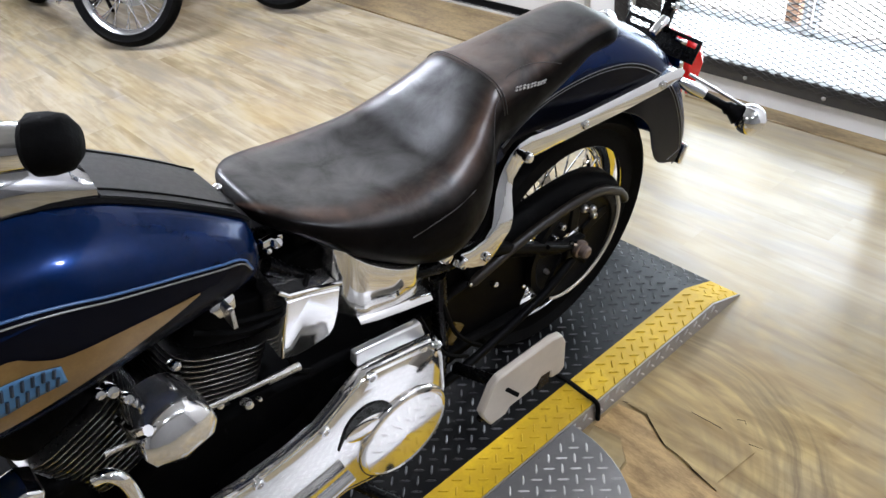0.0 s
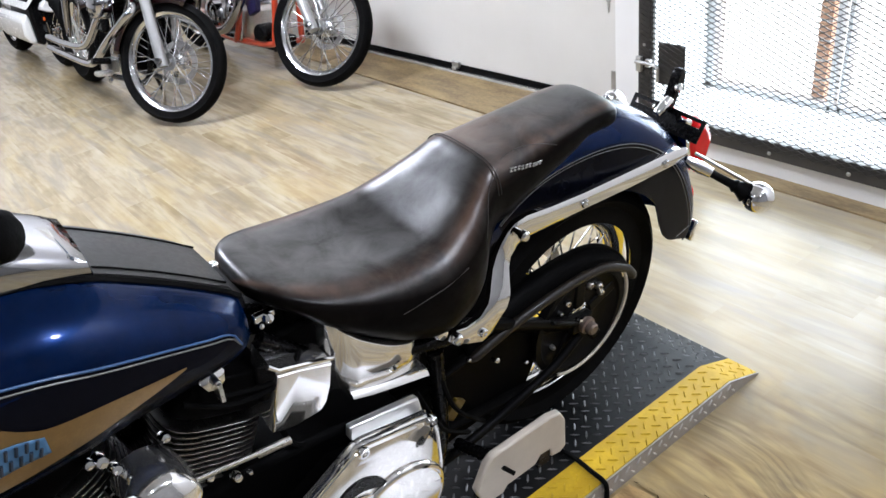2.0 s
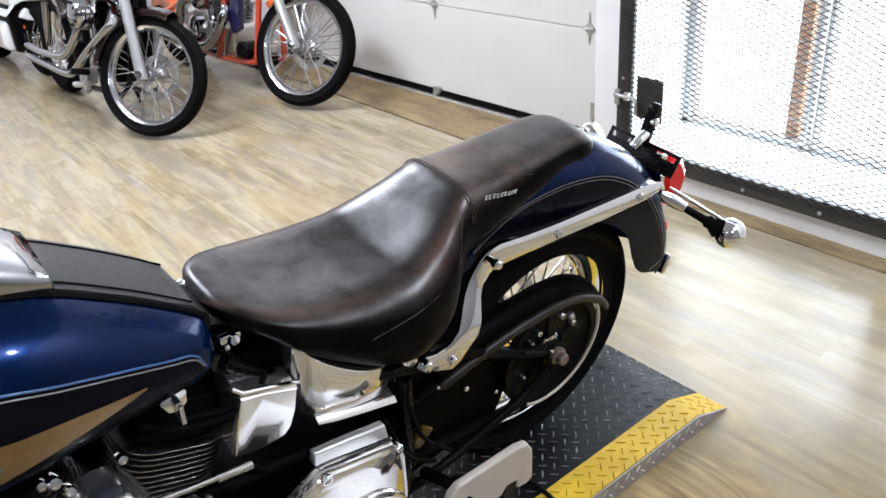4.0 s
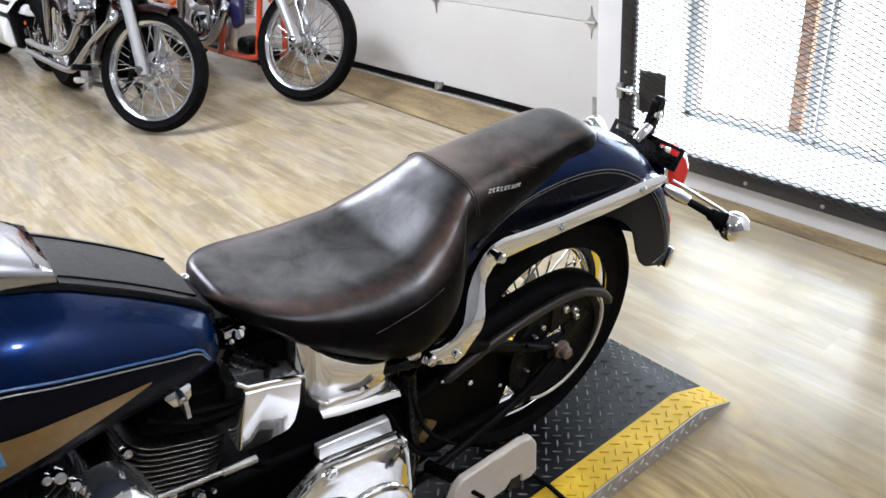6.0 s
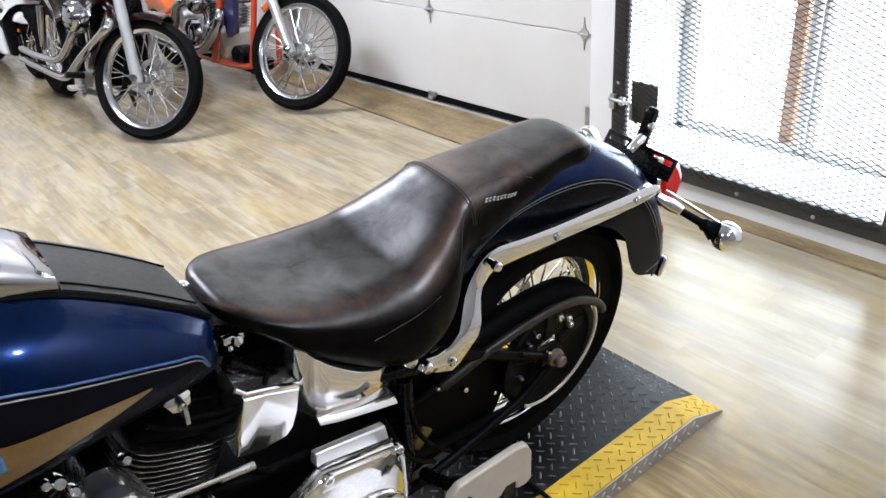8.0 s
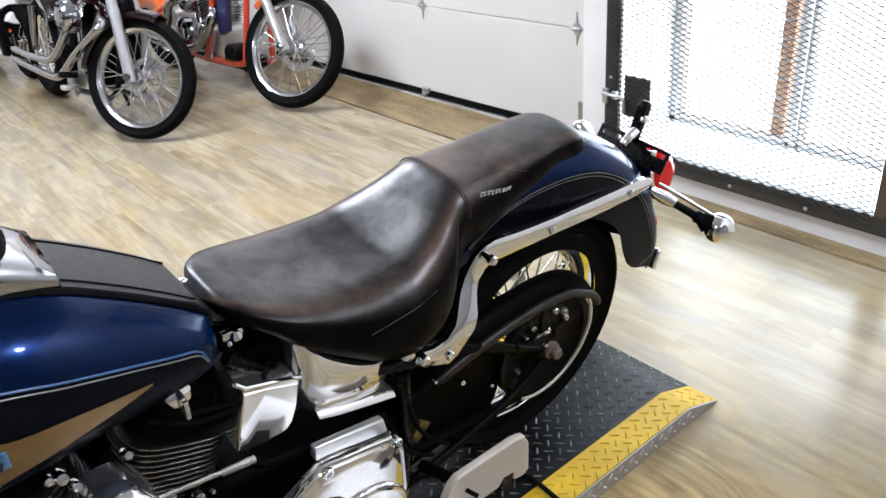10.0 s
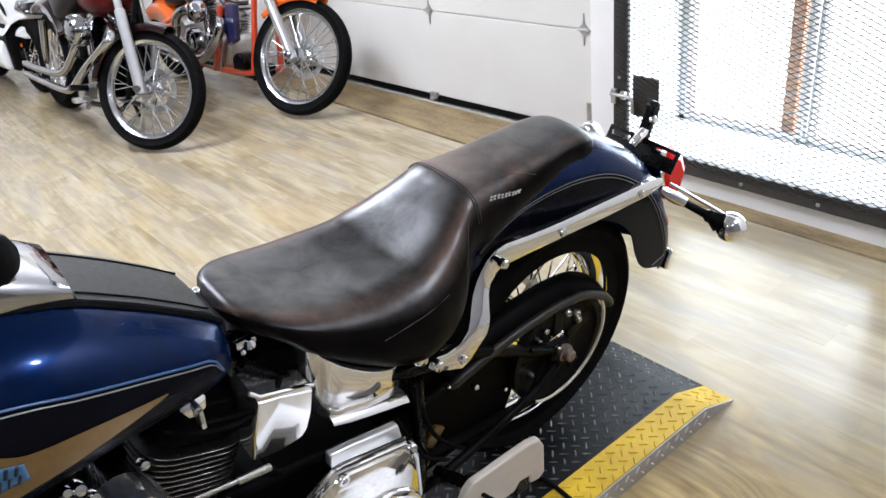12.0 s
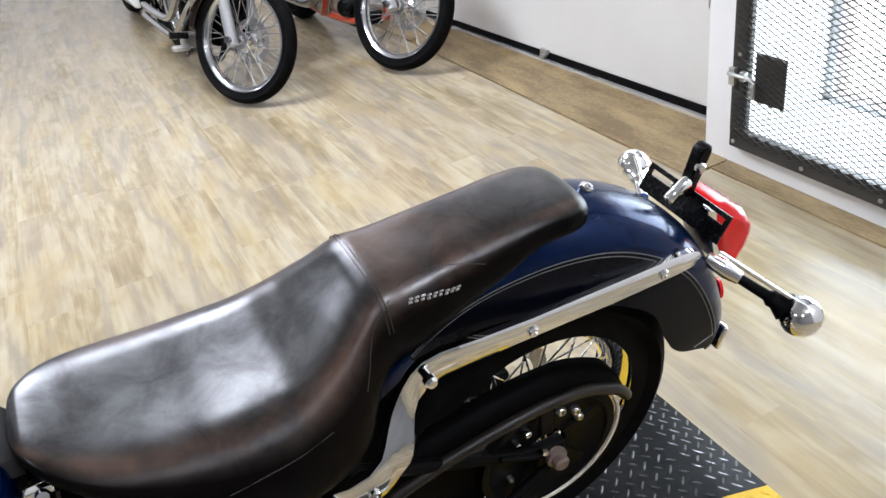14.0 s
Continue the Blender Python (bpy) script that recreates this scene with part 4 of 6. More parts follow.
BL = [(-1.25, 0.790), (-1.1, 0.792), (-1.068, 0.793), (-1.032, 0.790)]
part("badge", tank_patch(BU, BL, -1.2, -1.032, 0.0042), BADGE, tank, "light blue oblong badge", solid=0.0015)
for i in range(15):
    for lo, hi in ((0.08, 0.46), (0.55, 0.92)):
        u = -1.195 + i * 0.0108
        a, b_ = table(u, BU)[0], table(u, BL)[0]
        g = G().tube([tank_left(u, b_ + (a - b_) * lo, 0.0052), tank_left(u + 0.004, b_ + (a - b_) * hi, 0.0052)], 0.0022, 5)
        part("badge_bar", g, BADGEDARK, tank)
# console on the tank
con = G()
rings = []
for i in range(17):
    u = -0.905 + 0.186 * i / 16
    hw = 0.068 - 0.026 * max(0.0, (i - 11) / 5) ** 2
    top = table(u, TANK)[2] + 0.002 - 0.0022 * max(0, i - 13) ** 2
    rings.append([Vector((u, v, top + 0.005 * (1 - (v / hw) ** 2) - (0.030 if abs(v) > hw * 0.995 else 0.0))) for v in (-hw, -hw * 0.99, -hw * 0.9, -hw * 0.6, -hw * 0.3, 0, hw * 0.3, hw * 0.6, hw * 0.9, hw * 0.99, hw)])
console = part("console_strap", con.loft(rings, cap=True, closed=True), STRAP, moto, "black leather strap along the tank top")
for s in (-0.80, 0.80):
    part("strap_seam", G().tube([Vector((u, s * 0.068, table(u, TANK)[2] + 0.0042)) for u in [-0.903 + 0.160 * i / 12 for i in range(13)]], 0.0018, 5), RUBBER, console)
part("strap_edge", G().tube([Vector((u, -0.070, table(u, TANK)[2] - 0.006)) for u in [-1.16 + 0.425 * i / 30 for i in range(31)]], 0.0060, 6), RUBBER, console, "black rubber edge welt")
part("rivet", G().ball((-0.735, 0.006, table(-0.735, TANK)[2] + 0.007), 0.0075, 12, (1, 1, 0.6)), CHROME, console, "chrome rivet")
rings = []
for i in range(13):
    u = -0.907 - 0.26 * i / 12
    hw, rise = 0.066 + 0.010 * math.sin(math.pi * i / 12), 0.026 + 0.022 * math.sin(math.pi * i / 12)
    base = table(u, TANK)[2] - 0.006
    rings.append([Vector((u, hw * math.copysign(abs(math.cos(a)) ** 0.6, math.cos(a)), base + (rise + 0.006) * max(0, math.sin(a)) ** 0.55)) for a in (math.pi * k / 16 for k in range(17))])
dash = part("dash_panel", G().loft(rings), DIMCHROME, moto, "chrome tank dash", angle=60)
part("speedometer", G().lathe([(0.0, 0.012), (0.045, 0.010), (0.052, 0.006), (0.054, 0.0), (0.056, -0.02)], (-1.03, 0, 0.985), (0.25, 0, 1), 32), BLACK, dash, "black speedometer dial")

# rear fender
FWIDE = [(7, 0.092), (20, 0.096), (55, 0.096), (75, 0.090), (92, 0.079), (110, 0.066), (150, 0.062)]


def fender_inner(deg):
    return table(deg, [(7, 0.420), (8.5, 0.388), (10, 0.360), (12.6, 0.331), (17, 0.306), (23.4, 0.293), (30, 0.292), (38, 0.300), (46, 0.311), (58, 0.316), (70, 0.320), (85, 0.330), (95, 0.340), (115, 0.375), (135, 0.40), (150, 0.41)])[0]


def fender_point(deg, s, out=0.0):
    """s runs from -1 (left lower edge) over 0 (crown) to 1."""
    rin = fender_inner(deg)
    t = abs(s)
    half = table(deg, FWIDE)[0]
    crown = table(deg, [(7, 0.432), (14, 0.448), (30, 0.452), (45, 0.462), (60, 0.474), (80, 0.486), (110, 0.480), (150, 0.45)])[0]
    if t < 0.6:
        a = t / 0.6 * math.pi / 2
        v, r = half * math.sin(a) ** 0.9, crown - 0.062 * (1 - math.cos(a))
    else:
        q = (t - 0.6) / 0.4
        v, r = half, (crown - 0.062) + (min(rin, crown - 0.064) - (crown - 0.062)) * q
    v = math.copysign(v + out, s) if s else 0.0
    r += out * (1 if t < 0.6 else 0)
    d = radians(deg)
    return Vector((r * math.cos(d), v, AX + r * math.sin(d)))


ss = [-1 + 2 * i / 40 for i in range(41)]
fender = part("rear_fender", G().loft([[fender_point(d, s) for s in ss] for d in [7.5 + 142.5 * i / 90 for i in range(91)]], cap=False, closed=False), BLUE, moto, "glossy dark blue rear fender", solid=0.003, angle=60)
side = []
for i in range(41):
    d = 8.5 + 114 * i / 40
    side.append([fender_point(d, -0.58 - 0.41 * j / 6, 0.0009) for j in range(7)])
part("dark_panel", G().loft(side, cap=False, closed=False), NAVY, fender, "darker lower side panel")
for off, rr in ((0.585, 0.0009), (0.615, 0.0007)):
    part("pinstripe", G().tube([fender_point(14 + 108 * i / 60, -off, 0.0012) for i in range(61)], rr, 5), SILVERLINE, fender, "thin silver pinstripe")
part("pinstripe", G().tube([fender_point(13.5, -0.6 - 0.30 * i / 10, 0.0012) for i in range(11)], 0.0009, 5), SILVERLINE, fender)
part("fender_trim", G().lathe([(0.0, 0.0), (0.011, 0.0), (0.012, 0.004), (0.010, 0.009), (0.0, 0.011)], fender_point(74.5, 0.0), (0.3, 0, 1), 16), CHROME, fender, "chrome seat bolt")

# chrome fender strut
STRUT = [  # upper and lower edge, from the tail end forward and down
    ((0.284, 0.668), (0.288, 0.656)), ((0.272, 0.674), (0.268, 0.646)), ((0.239, 0.678), (0.240, 0.644)), ((0.102, 0.684), (0.103, 0.646)), ((-0.035, 0.690), (-0.030, 0.652)), ((-0.125, 0.698), (-0.115, 0.655)),
    ((-0.191, 0.707), (-0.187, 0.657)), ((-0.221, 0.703), (-0.207, 0.655)), ((-0.240, 0.690), (-0.219, 0.649)), ((-0.254, 0.671), (-0.236, 0.639)), ((-0.265, 0.654), (-0.247, 0.624)),
    ((-0.280, 0.635), (-0.254, 0.606)), ((-0.292, 0.618), (-0.259, 0.590)), ((-0.303, 0.602), (-0.265, 0.577)), ((-0.314, 0.588), (-0.272, 0.564)), ((-0.338, 0.574), (-0.294, 0.542)),
    ((-0.370, 0.570), (-0.312, 0.520)), ((-0.392, 0.574), (-0.332, 0.511)), ((-0.408, 0.572), (-0.366, 0.528)), ((-0.415, 0.564), (-0.402, 0.553))]


def strut_face(w):
    """How far out the strut stands: it flares towards the frame."""
    k = min(1.0, max(0.0, (0.665 - w) / 0.105))
    return 0.109 + 0.043 * k * k * (3 - 2 * k)


for s in (-1, 1):
    rings = []
    for (ua, wa), (ub, wb) in STRUT:
        fa, fb_ = strut_face(wa), strut_face(wb)
        mid = (0.5 * (ua + ub), s * (0.5 * (fa + fb_) + 0.002), 0.5 * (wa + wb))
        rings.append([Vector(p) for p in ((ua, s * (fa - 0.014), wa), (ua, s * (fa - 0.003), wa), (ua + 0.12 * (ub - ua), s * (fa + 0.0005), wa + 0.12 * (wb - wa)), mid,
                                          (ub - 0.12 * (ub - ua), s * (fb_ + 0.0005), wb - 0.12 * (wb - wa)), (ub, s * (fb_ - 0.003), wb), (ub, s * (fb_ - 0.014), wb))])
    strut = part("fender_strut", G().loft(rings), CHROME, moto, "polished chrome fender strut", angle=30)
    for u, w in ((-0.041, 0.671), (0.207, 0.662), (-0.338, 0.541)):
        part("bolt", G().lathe([(0.0095, -0.004), (0.0095, 0.005), (0.0075, 0.009), (0.004, 0.009), (0.003, 0.006), (0.0, 0.006)], (u, s * strut_face(w), w), (0, s, 0), 16), CHROME, strut)
    part("bolt", G().lathe([(0.012, -0.004), (0.012, 0.006), (0.009, 0.011), (0.0, 0.012)], (-0.399, s * strut_face(0.563), 0.563), (0, s, 0), 16), CHROME, strut)
    part("stud", G().lathe([(0.007, -0.004), (0.007, 0.016), (0.0105, 0.017), (0.0105, 0.026), (0.007, 0.030), (0.0, 0.031)], (-0.222, s * strut_face(0.69), 0.690), (0, s, 0), 16), CHROME, strut, "chrome saddlebag stud")
part("mount_bolt", G().lathe([(0.014, 0.0), (0.014, 0.010), (0.010, 0.016), (0.0, 0.017)], (-0.428, -0.137, 0.588), (0, -1, 0), 16), CHROME, moto)

# belt drive, swing arm, axle
part("belt_pulley", G().lathe([(0.040, -0.076), (0.128, -0.080), (0.142, -0.082), (0.142, -0.100), (0.128, -0.101), (0.115, -0.090), (0.045, -0.086), (0.040, -0.088)], (0.006, 0, 0.329), (0, 1, 0), 48), SATINBLACK, moto, "black rear belt pulley")
# only the lit stretch of the rim, its brightness put into a pale arc
part("pulley_rim", G().tube([(0.008 + 0.1455 * math.cos(radians(a)), -0.102, 0.331 + 0.1455 * math.sin(radians(a))) for a in range(-118, 40, 4)], 0.0042, 8), CAST, moto, "pale arc for the lit part of the pulley lip")
for i in range(5):
    a = radians(20 + 72 * i)
    part("pulley_arm", G().box((0.006 + 0.080 * math.cos(a), -0.088, 0.329 + 0.080 * math.sin(a)), (0.090, 0.010, 0.030), Matrix.Rotation(-a, 3, "Y")), SATINBLACK, moto, bevel=0.004)
bl = [Vector((0.134 * math.cos(radians(a)), -0.090, AX + 0.134 * math.sin(radians(a)))) for a in range(-100, 101, 10)]
bl += [Vector((-0.56 + 0.06 * math.cos(radians(a)), -0.090, 0.335 + 0.06 * math.sin(radians(a)))) for a in range(100, 261, 20)]
rings = [[p + Vector((0, y, 0)) for y in (-0.012, 0.012)] for p in bl + [bl[0]]]
part("drive_belt", G().loft(rings, cap=False, closed=False), RUBBER, moto, "black toothed drive belt", solid=0.005)
gp = smooth_path([(0.176, -0.097, 0.366), (0.162, -0.098, 0.388), (0.135, -0.098, 0.413), (0.072, -0.099, 0.447), (-0.001, -0.100, 0.461), (-0.085, -0.100, 0.460), (-0.165, -0.100, 0.452), (-0.230, -0.100, 0.440), (-0.32, -0.098, 0.415)], 5)
guard = part("belt_guard", G().tube(gp, [0.007, 0.0105] + [0.0115] * (len(gp) - 3) + [0.006], 10), GUARD, moto, "dark bronze-grey rounded belt guard lip")
part("guard_shell", G().loft([[p, p + Vector((-0.002, 0.012, 0.022)), p + Vector((-0.004, 0.026, 0.034)), p + Vector((-0.008, 0.050, 0.040))] for p in gp[2:]], cap=False, closed=False), ENGINE, guard, "black belt guard shell", solid=0.004)
for s in (-1, 1):
    arm = part("swing_arm", G().loft([[Vector((u, s * (v - 0.016), w)), Vector((u, s * (v + 0.004), w + h * 0.6)), Vector((u, s * v, w + h)), Vector((u, s * (v - 0.018), w + h)), Vector((u, s * (v - 0.024), w))] for u, v, w, h in ((0.035, 0.100, 0.303, 0.040), (-0.02, 0.102, 0.305, 0.044), (-0.08, 0.104, 0.335, 0.046), (-0.16, 0.106, 0.385, 0.046), (-0.24, 0.106, 0.430, 0.046), (-0.34, 0.104, 0.49, 0.044), (-0.43, 0.10, 0.545, 0.04))]), SATINBLACK, moto, "black swing arm", bevel=0.004)
    part("lower_tube", G().tube(smooth_path([(0.0, s * 0.104, 0.292), (-0.079, s * 0.110, 0.254), (-0.17, s * 0.112, 0.229), (-0.261, s * 0.112, 0.206), (-0.36, s * 0.115, 0.195), (-0.52, s * 0.118, 0.19)]), 0.0105, 12), SATINBLACK, arm)
    part("axle_block", G().box((0.004, s * 0.098, 0.325), (0.060, 0.020, 0.042)), SATINBLACK, arm, bevel=0.005)
    part("axle_nut", G().lathe([(0.019, 0.0), (0.019, 0.010), (0.021, 0.012), (0.021, 0.020), (0.015, 0.022), (0.015, 0.034), (0.0115, 0.038), (0.0, 0.039)], (0.008, s * 0.100, 0.325), (0, s, 0), 14), NUTSTEEL, arm, "dull worn axle nut")
    part("adjuster", G().tube([(-0.105, s * 0.112, 0.395), (-0.05, s * 0.114, 0.362), (-0.018, s * 0.112, 0.345)], 0.005, 8), SATINBLACK, arm, "dark axle adjuster bolt")
    part("adjuster", G().lathe([(0.0075, -0.006), (0.0075, 0.006), (0.0, 0.007)], (-0.018, s * 0.112, 0.352), (0.8, 0, -0.5), 8), CHROME, arm)
for i, (u, w, r) in enumerate(((-0.040, 0.402, 0.0085), (0.030, 0.415, 0.0105), (0.062, 0.396, 0.010), (0.070, 0.375, 0.009), (-0.060, 0.382, 0.007), (-0.075, 0.292, 0.006))):
    part("pulley_bolt", G().lathe([(r, 0.0), (r, 0.008), (r * 0.7, 0.012), (r * 0.4, 0.012), (r * 0.35, 0.007), (0.0, 0.007)], (u, -0.088, w), (0, -1, 0), 8), CHROME if i in (0, 4) else SATINMETAL, moto)
part("hub_cover", G().lathe([(0.0, 0.0), (0.010, 0.0), (0.020, -0.030), (0.024, -0.034), (0.0, -0.034)], (-0.285, -0.088, 0.410), (0.3, -1, 0.2), 18), CHROME, moto, "small chrome cone")
part("clamp", G().box((-0.378, -0.115, 0.330), (0.030, 0.010, 0.050), Matrix.Rotation(0.7, 3, "Y")).lathe([(0.0, 0.008), (0.012, 0.007), (0.013, -0.008), (0.0, -0.008)], (-0.411, -0.125, 0.292), (0, -1, 0.2), 14), BRASS, moto, "dull brass-coloured clamp and plug", bevel=0.002)

# frame tubes
for name, pts, r in (("backbone", [(-1.30, 0, 0.86), (-1.1, 0, 0.75), (-0.75, 0, 0.70), (-0.55, 0, 0.60)], 0.026),
                     ("frame_rail", [(-1.32, 0.0, 0.78), (-1.25, -0.06, 0.55), (-1.15, -0.10, 0.22), (-0.9, -0.115, 0.165), (-0.5, -0.12, 0.165), (-0.42, -0.12, 0.25), (-0.42, -0.115, 0.52)], 0.016),
                     ("frame_rail", [(-1.32, 0.0, 0.78), (-1.25, 0.06, 0.55), (-1.15, 0.10, 0.22), (-0.9, 0.115, 0.165), (-0.5, 0.12, 0.165), (-0.42, 0.12, 0.25), (-0.42, 0.115, 0.52)], 0.016),
                     ("seat_tube", [(-0.72, -0.07, 0.70), (-0.60, -0.10, 0.60), (-0.42, -0.12, 0.545), (-0.33, -0.118, 0.53)], 0.014),
                     ("seat_tube", [(-0.72, 0.07, 0.70), (-0.60, 0.10, 0.60), (-0.42, 0.12, 0.545), (-0.33, 0.118, 0.53)], 0.014)):
    part(name, G().tube(smooth_path(pts), r, 12), BLACK, moto, "black frame tube")

# engine
part("crankcase", G().loft([[Vector((u, v, w)) for u, w in ((-1.06, 0.30), (-1.02, 0.22), (-0.72, 0.20), (-0.52, 0.22), (-0.48, 0.30), (-0.50, 0.44), (-0.66, 0.47), (-0.80, 0.49), (-0.98, 0.49), (-1.05, 0.42))] for v in (-0.115, 0.115)]), ENGINE, moto, "black engine case", bevel=0.012)


def cylinder(base, lean, tall):
    m = Matrix.Translation(base) @ pose(0, 0, 0, 0, lean, 0)
    cyl = part("cylinder", G().lathe([(0.058, 0.0), (0.058, tall)], axis=(0, 0, 1), n=24), ENGINE, moto, "finned black cylinder", at=m)

    def slab(hw, z0, z1, grow=0.0):
        pts = [Vector((hw * math.copysign(abs(math.cos(a)) ** 0.5, math.cos(a)) * 0.92, hw * math.copysign(abs(math.sin(a)) ** 0.5, math.sin(a)), 0)) for a in (2 * math.pi * k / 28 for k in range(28))]
        return [[p + Vector((0, 0, z0)) for p in pts], [p + Vector((0, 0, z1)) for p in pts]]

    n = 13
    for i in range(n):
        z = 0.01 + (tall - 0.02) * i / n
        fin = part("fin", G().loft(slab(0.094, z, z + 0.0036)), ENGINE, cyl)
        rim = slab(0.0946, z + 0.0026, z + 0.0040)
        part("fin_edge", G().loft(rim), SATINMETAL, cyl, "polished fin edge")
    part("rocker_box", G().loft(slab(0.090, tall, tall + 0.03) + slab(0.078, tall + 0.05, tall + 0.062)), ENGINE, cyl, bevel=0.004)
    return cyl


cylinder((-0.865, 0, 0.465), 22, 0.155)
cylinder((-0.985, 0, 0.475), -24, 0.165)
# added black box that keeps the gap ahead of the engine dark
part("regulator", G().box((-1.17, 0, 0.30), (0.16, 0.26, 0.30)), ENGINE, moto, "black box added to fill the dark engine front", bevel=0.02)
part("front_engine_mount", G().box((-1.09, -0.03, 0.47), (0.08, 0.12, 0.12)), ENGINE, moto, bevel=0.015)
part("forward_control", G().tube(smooth_path([(-1.052, -0.160, 0.590), (-1.036, -0.172, 0.597), (-1.024, -0.182, 0.575), (-1.020, -0.188, 0.50), (-1.005, -0.190, 0.40), (-0.995, -0.188, 0.33)]), 0.011, 10), CHROME, moto, "chrome forward foot control")
part("coil_cover", G().prism([(-1.162, 0.640), (-1.112, 0.632), (-1.106, 0.652), (-1.124, 0.666), (-1.160, 0.658)], -0.185, -0.135), CHROME, moto, "small chrome cover ahead of the engine", bevel=0.004)
keyp = part("ignition_plate", G().lathe([(0.0, 0.0), (0.020, 0.0), (0.020, 0.004), (0.014, 0.007), (0.0, 0.008)], (-0.816, -0.115, 0.719), (0.2, -1, 0.5), 8), CHROME, moto, "chrome ignition switch with key")
part("key", G().box((-0.815, -0.131, 0.708), (0.006, 0.024, 0.034)).tube([(-0.816, -0.119, 0.722), (-0.816, -0.137, 0.722)], 0.006, 8), SATINMETAL, keyp)

# chrome horn cover between the cylinders
hc = Vector((-0.940, -0.150, 0.596))
ANGLES = [math.radians(a) for a in (0, 22, 45, 67, 90, 112, 135, 157, 180, 212, 262, 322)]


def horn_ring(wide, up, down, flat, low, lift):
    """One ring of the cover: the foot of it stands out further than its crown."""
    out = []
    for a in ANGLES:
        c, q = math.cos(a), math.sin(a)
        out.append(hc + Vector((wide * c, flat + (low - flat) * (1 - q) / 2, lift + (up if q > 0 else down) * q)))
    return out


rings = [horn_ring(0.048, 0.046, 0.046, 0.055, 0.055, 0.0), horn_ring(0.055, 0.052, 0.056, 0.012, 0.012, 0.0), horn_ring(0.055, 0.053, 0.056, 0.002, -0.004, 0.0),
         horn_ring(0.053, 0.047, 0.030, -0.022, -0.044, 0.0), horn_ring(0.049, 0.042, 0.020, -0.028, -0.048, 0.0), horn_ring(0.034, 0.028, 0.014, -0.038, -0.052, 0.002), horn_ring(0.014, 0.012, 0.007, -0.044, -0.053, 0.004)]
part("horn_cover", G().loft(rings), POLISHED, moto, "chrome horn cover", bevel=0.002, angle=32)
part("horn_bracket", G().tube([(-0.99, -0.10, 0.60), (-0.985, -0.165, 0.63), (-0.975, -0.180, 0.645)], 0.008, 8), CHROME, moto)

# primary drive cover
PR = [(-0.472, 0.440), (-0.462, 0.40), (-0.455, 0.30), (-0.466, 0.222), (-0.510, 0.168), (-0.575, 0.150), (-0.635, 0.172), (-0.700, 0.196), (-0.800, 0.190), (-0.900, 0.185), (-0.985, 0.205), (-1.030, 0.260), (-1.035, 0.330), (-1.0, 0.385), (-0.930, 0.408), (-0.867, 0.407), (-0.800, 0.411), (-0.737, 0.424), (-0.690, 0.453), (-0.640, 0.484), (-0.622, 0.485), (-0.560, 0.470), (-0.492, 0.454)]
pc = Vector((-0.72, 0, 0.32))


def primary_ring(v, k):
    return [Vector((pc.x + (u - pc.x) * k, v, pc.z + (w - pc.z) * k)) for u, w in PR]


part("inner_primary", G().loft([primary_ring(-0.105, 0.62), primary_ring(-0.163, 0.70)]), ENGINE, moto, "black inner primary case")
prim = part("primary_cover", G().loft([primary_ring(-0.164, 1.0), primary_ring(-0.173, 1.0), primary_ring(-0.180, 0.985), primary_ring(-0.181, 0.955), primary_ring(-0.186, 0.93), primary_ring(-0.190, 0.80)]), POLISHED, moto, "polished chrome primary drive cover", angle=34)
part("derby_cover", G().lathe([(0.104, -0.02), (0.104, 0.002), (0.101, 0.006), (0.094, 0.008), (0.092, 0.006), (0.0, 0.010)], (-0.570, -0.191, 0.268), (0, -1, 0), 48), POLISHED, prim, "round chrome clutch cover")
sweep = smooth_path([(-0.712, -0.1915, 0.352), (-0.690, -0.1915, 0.392), (-0.650, -0.1915, 0.404), (-0.612, -0.1915, 0.384), (-0.592, -0.1915, 0.352)], 5)
part("recess", G().loft([[p + Vector((0.0, 0.010, -k * 0.020)), p + Vector((0, -0.002, -k * 0.020)), p + Vector((0.004, -0.002, k * 0.010)), p + Vector((0.004, 0.010, k * 0.010))] for p, k in ((q, math.sin(math.pi * (0.12 + 0.80 * t / (len(sweep) - 1)))) for t, q in enumerate(sweep))]), BLACK, prim, "black recess beside the clutch cover")
part("boss", G().loft([[Vector((-0.655 + 0.040 * k * math.cos(a), v, 0.352 + 0.022 * k * math.sin(a) - 0.010 * math.cos(a))) for a in (2 * math.pi * t / 20 for t in range(20))] for v, k in ((-0.186, 1.05), (-0.1935, 1.0), (-0.1955, 0.85))]), POLISHED, prim, "raised bright boss")
part("primary_lip", G().tube(primary_ring(-0.182, 0.968) + primary_ring(-0.182, 0.968)[:1], 0.0028, 6), POLISHED, prim)
for u, w in ((-0.486, 0.440), (-0.630, 0.470), (-0.730, 0.414), (-0.858, 0.396), (-0.97, 0.375), (-0.572, 0.320)):
    part("bolt", G().lathe([(0.0115, -0.02), (0.0115, 0.006), (0.0095, 0.009), (0.006, 0.009), (0.005, 0.004), (0.0, 0.004)], (u, -0.183 if w > 0.31 else -0.198, w), (0, -1, 0), 14), CHROME if w > 0.31 else SATINMETAL, prim)
part("shift_lever", G().tube(smooth_path([(-0.82, -0.20, 0.26), (-0.78, -0.205, 0.262), (-0.70, -0.205, 0.275)]), 0.012, 10), CHROME, moto, "chrome shift lever")
part("shift_rod", G().tube([(-1.03, -0.150, 0.612), (-0.893, -0.150, 0.584), (-0.74, -0.150, 0.553)], [0.0042, 0.0042, 0.0042], 8), SATINMETAL, moto, "bright shift linkage rod")
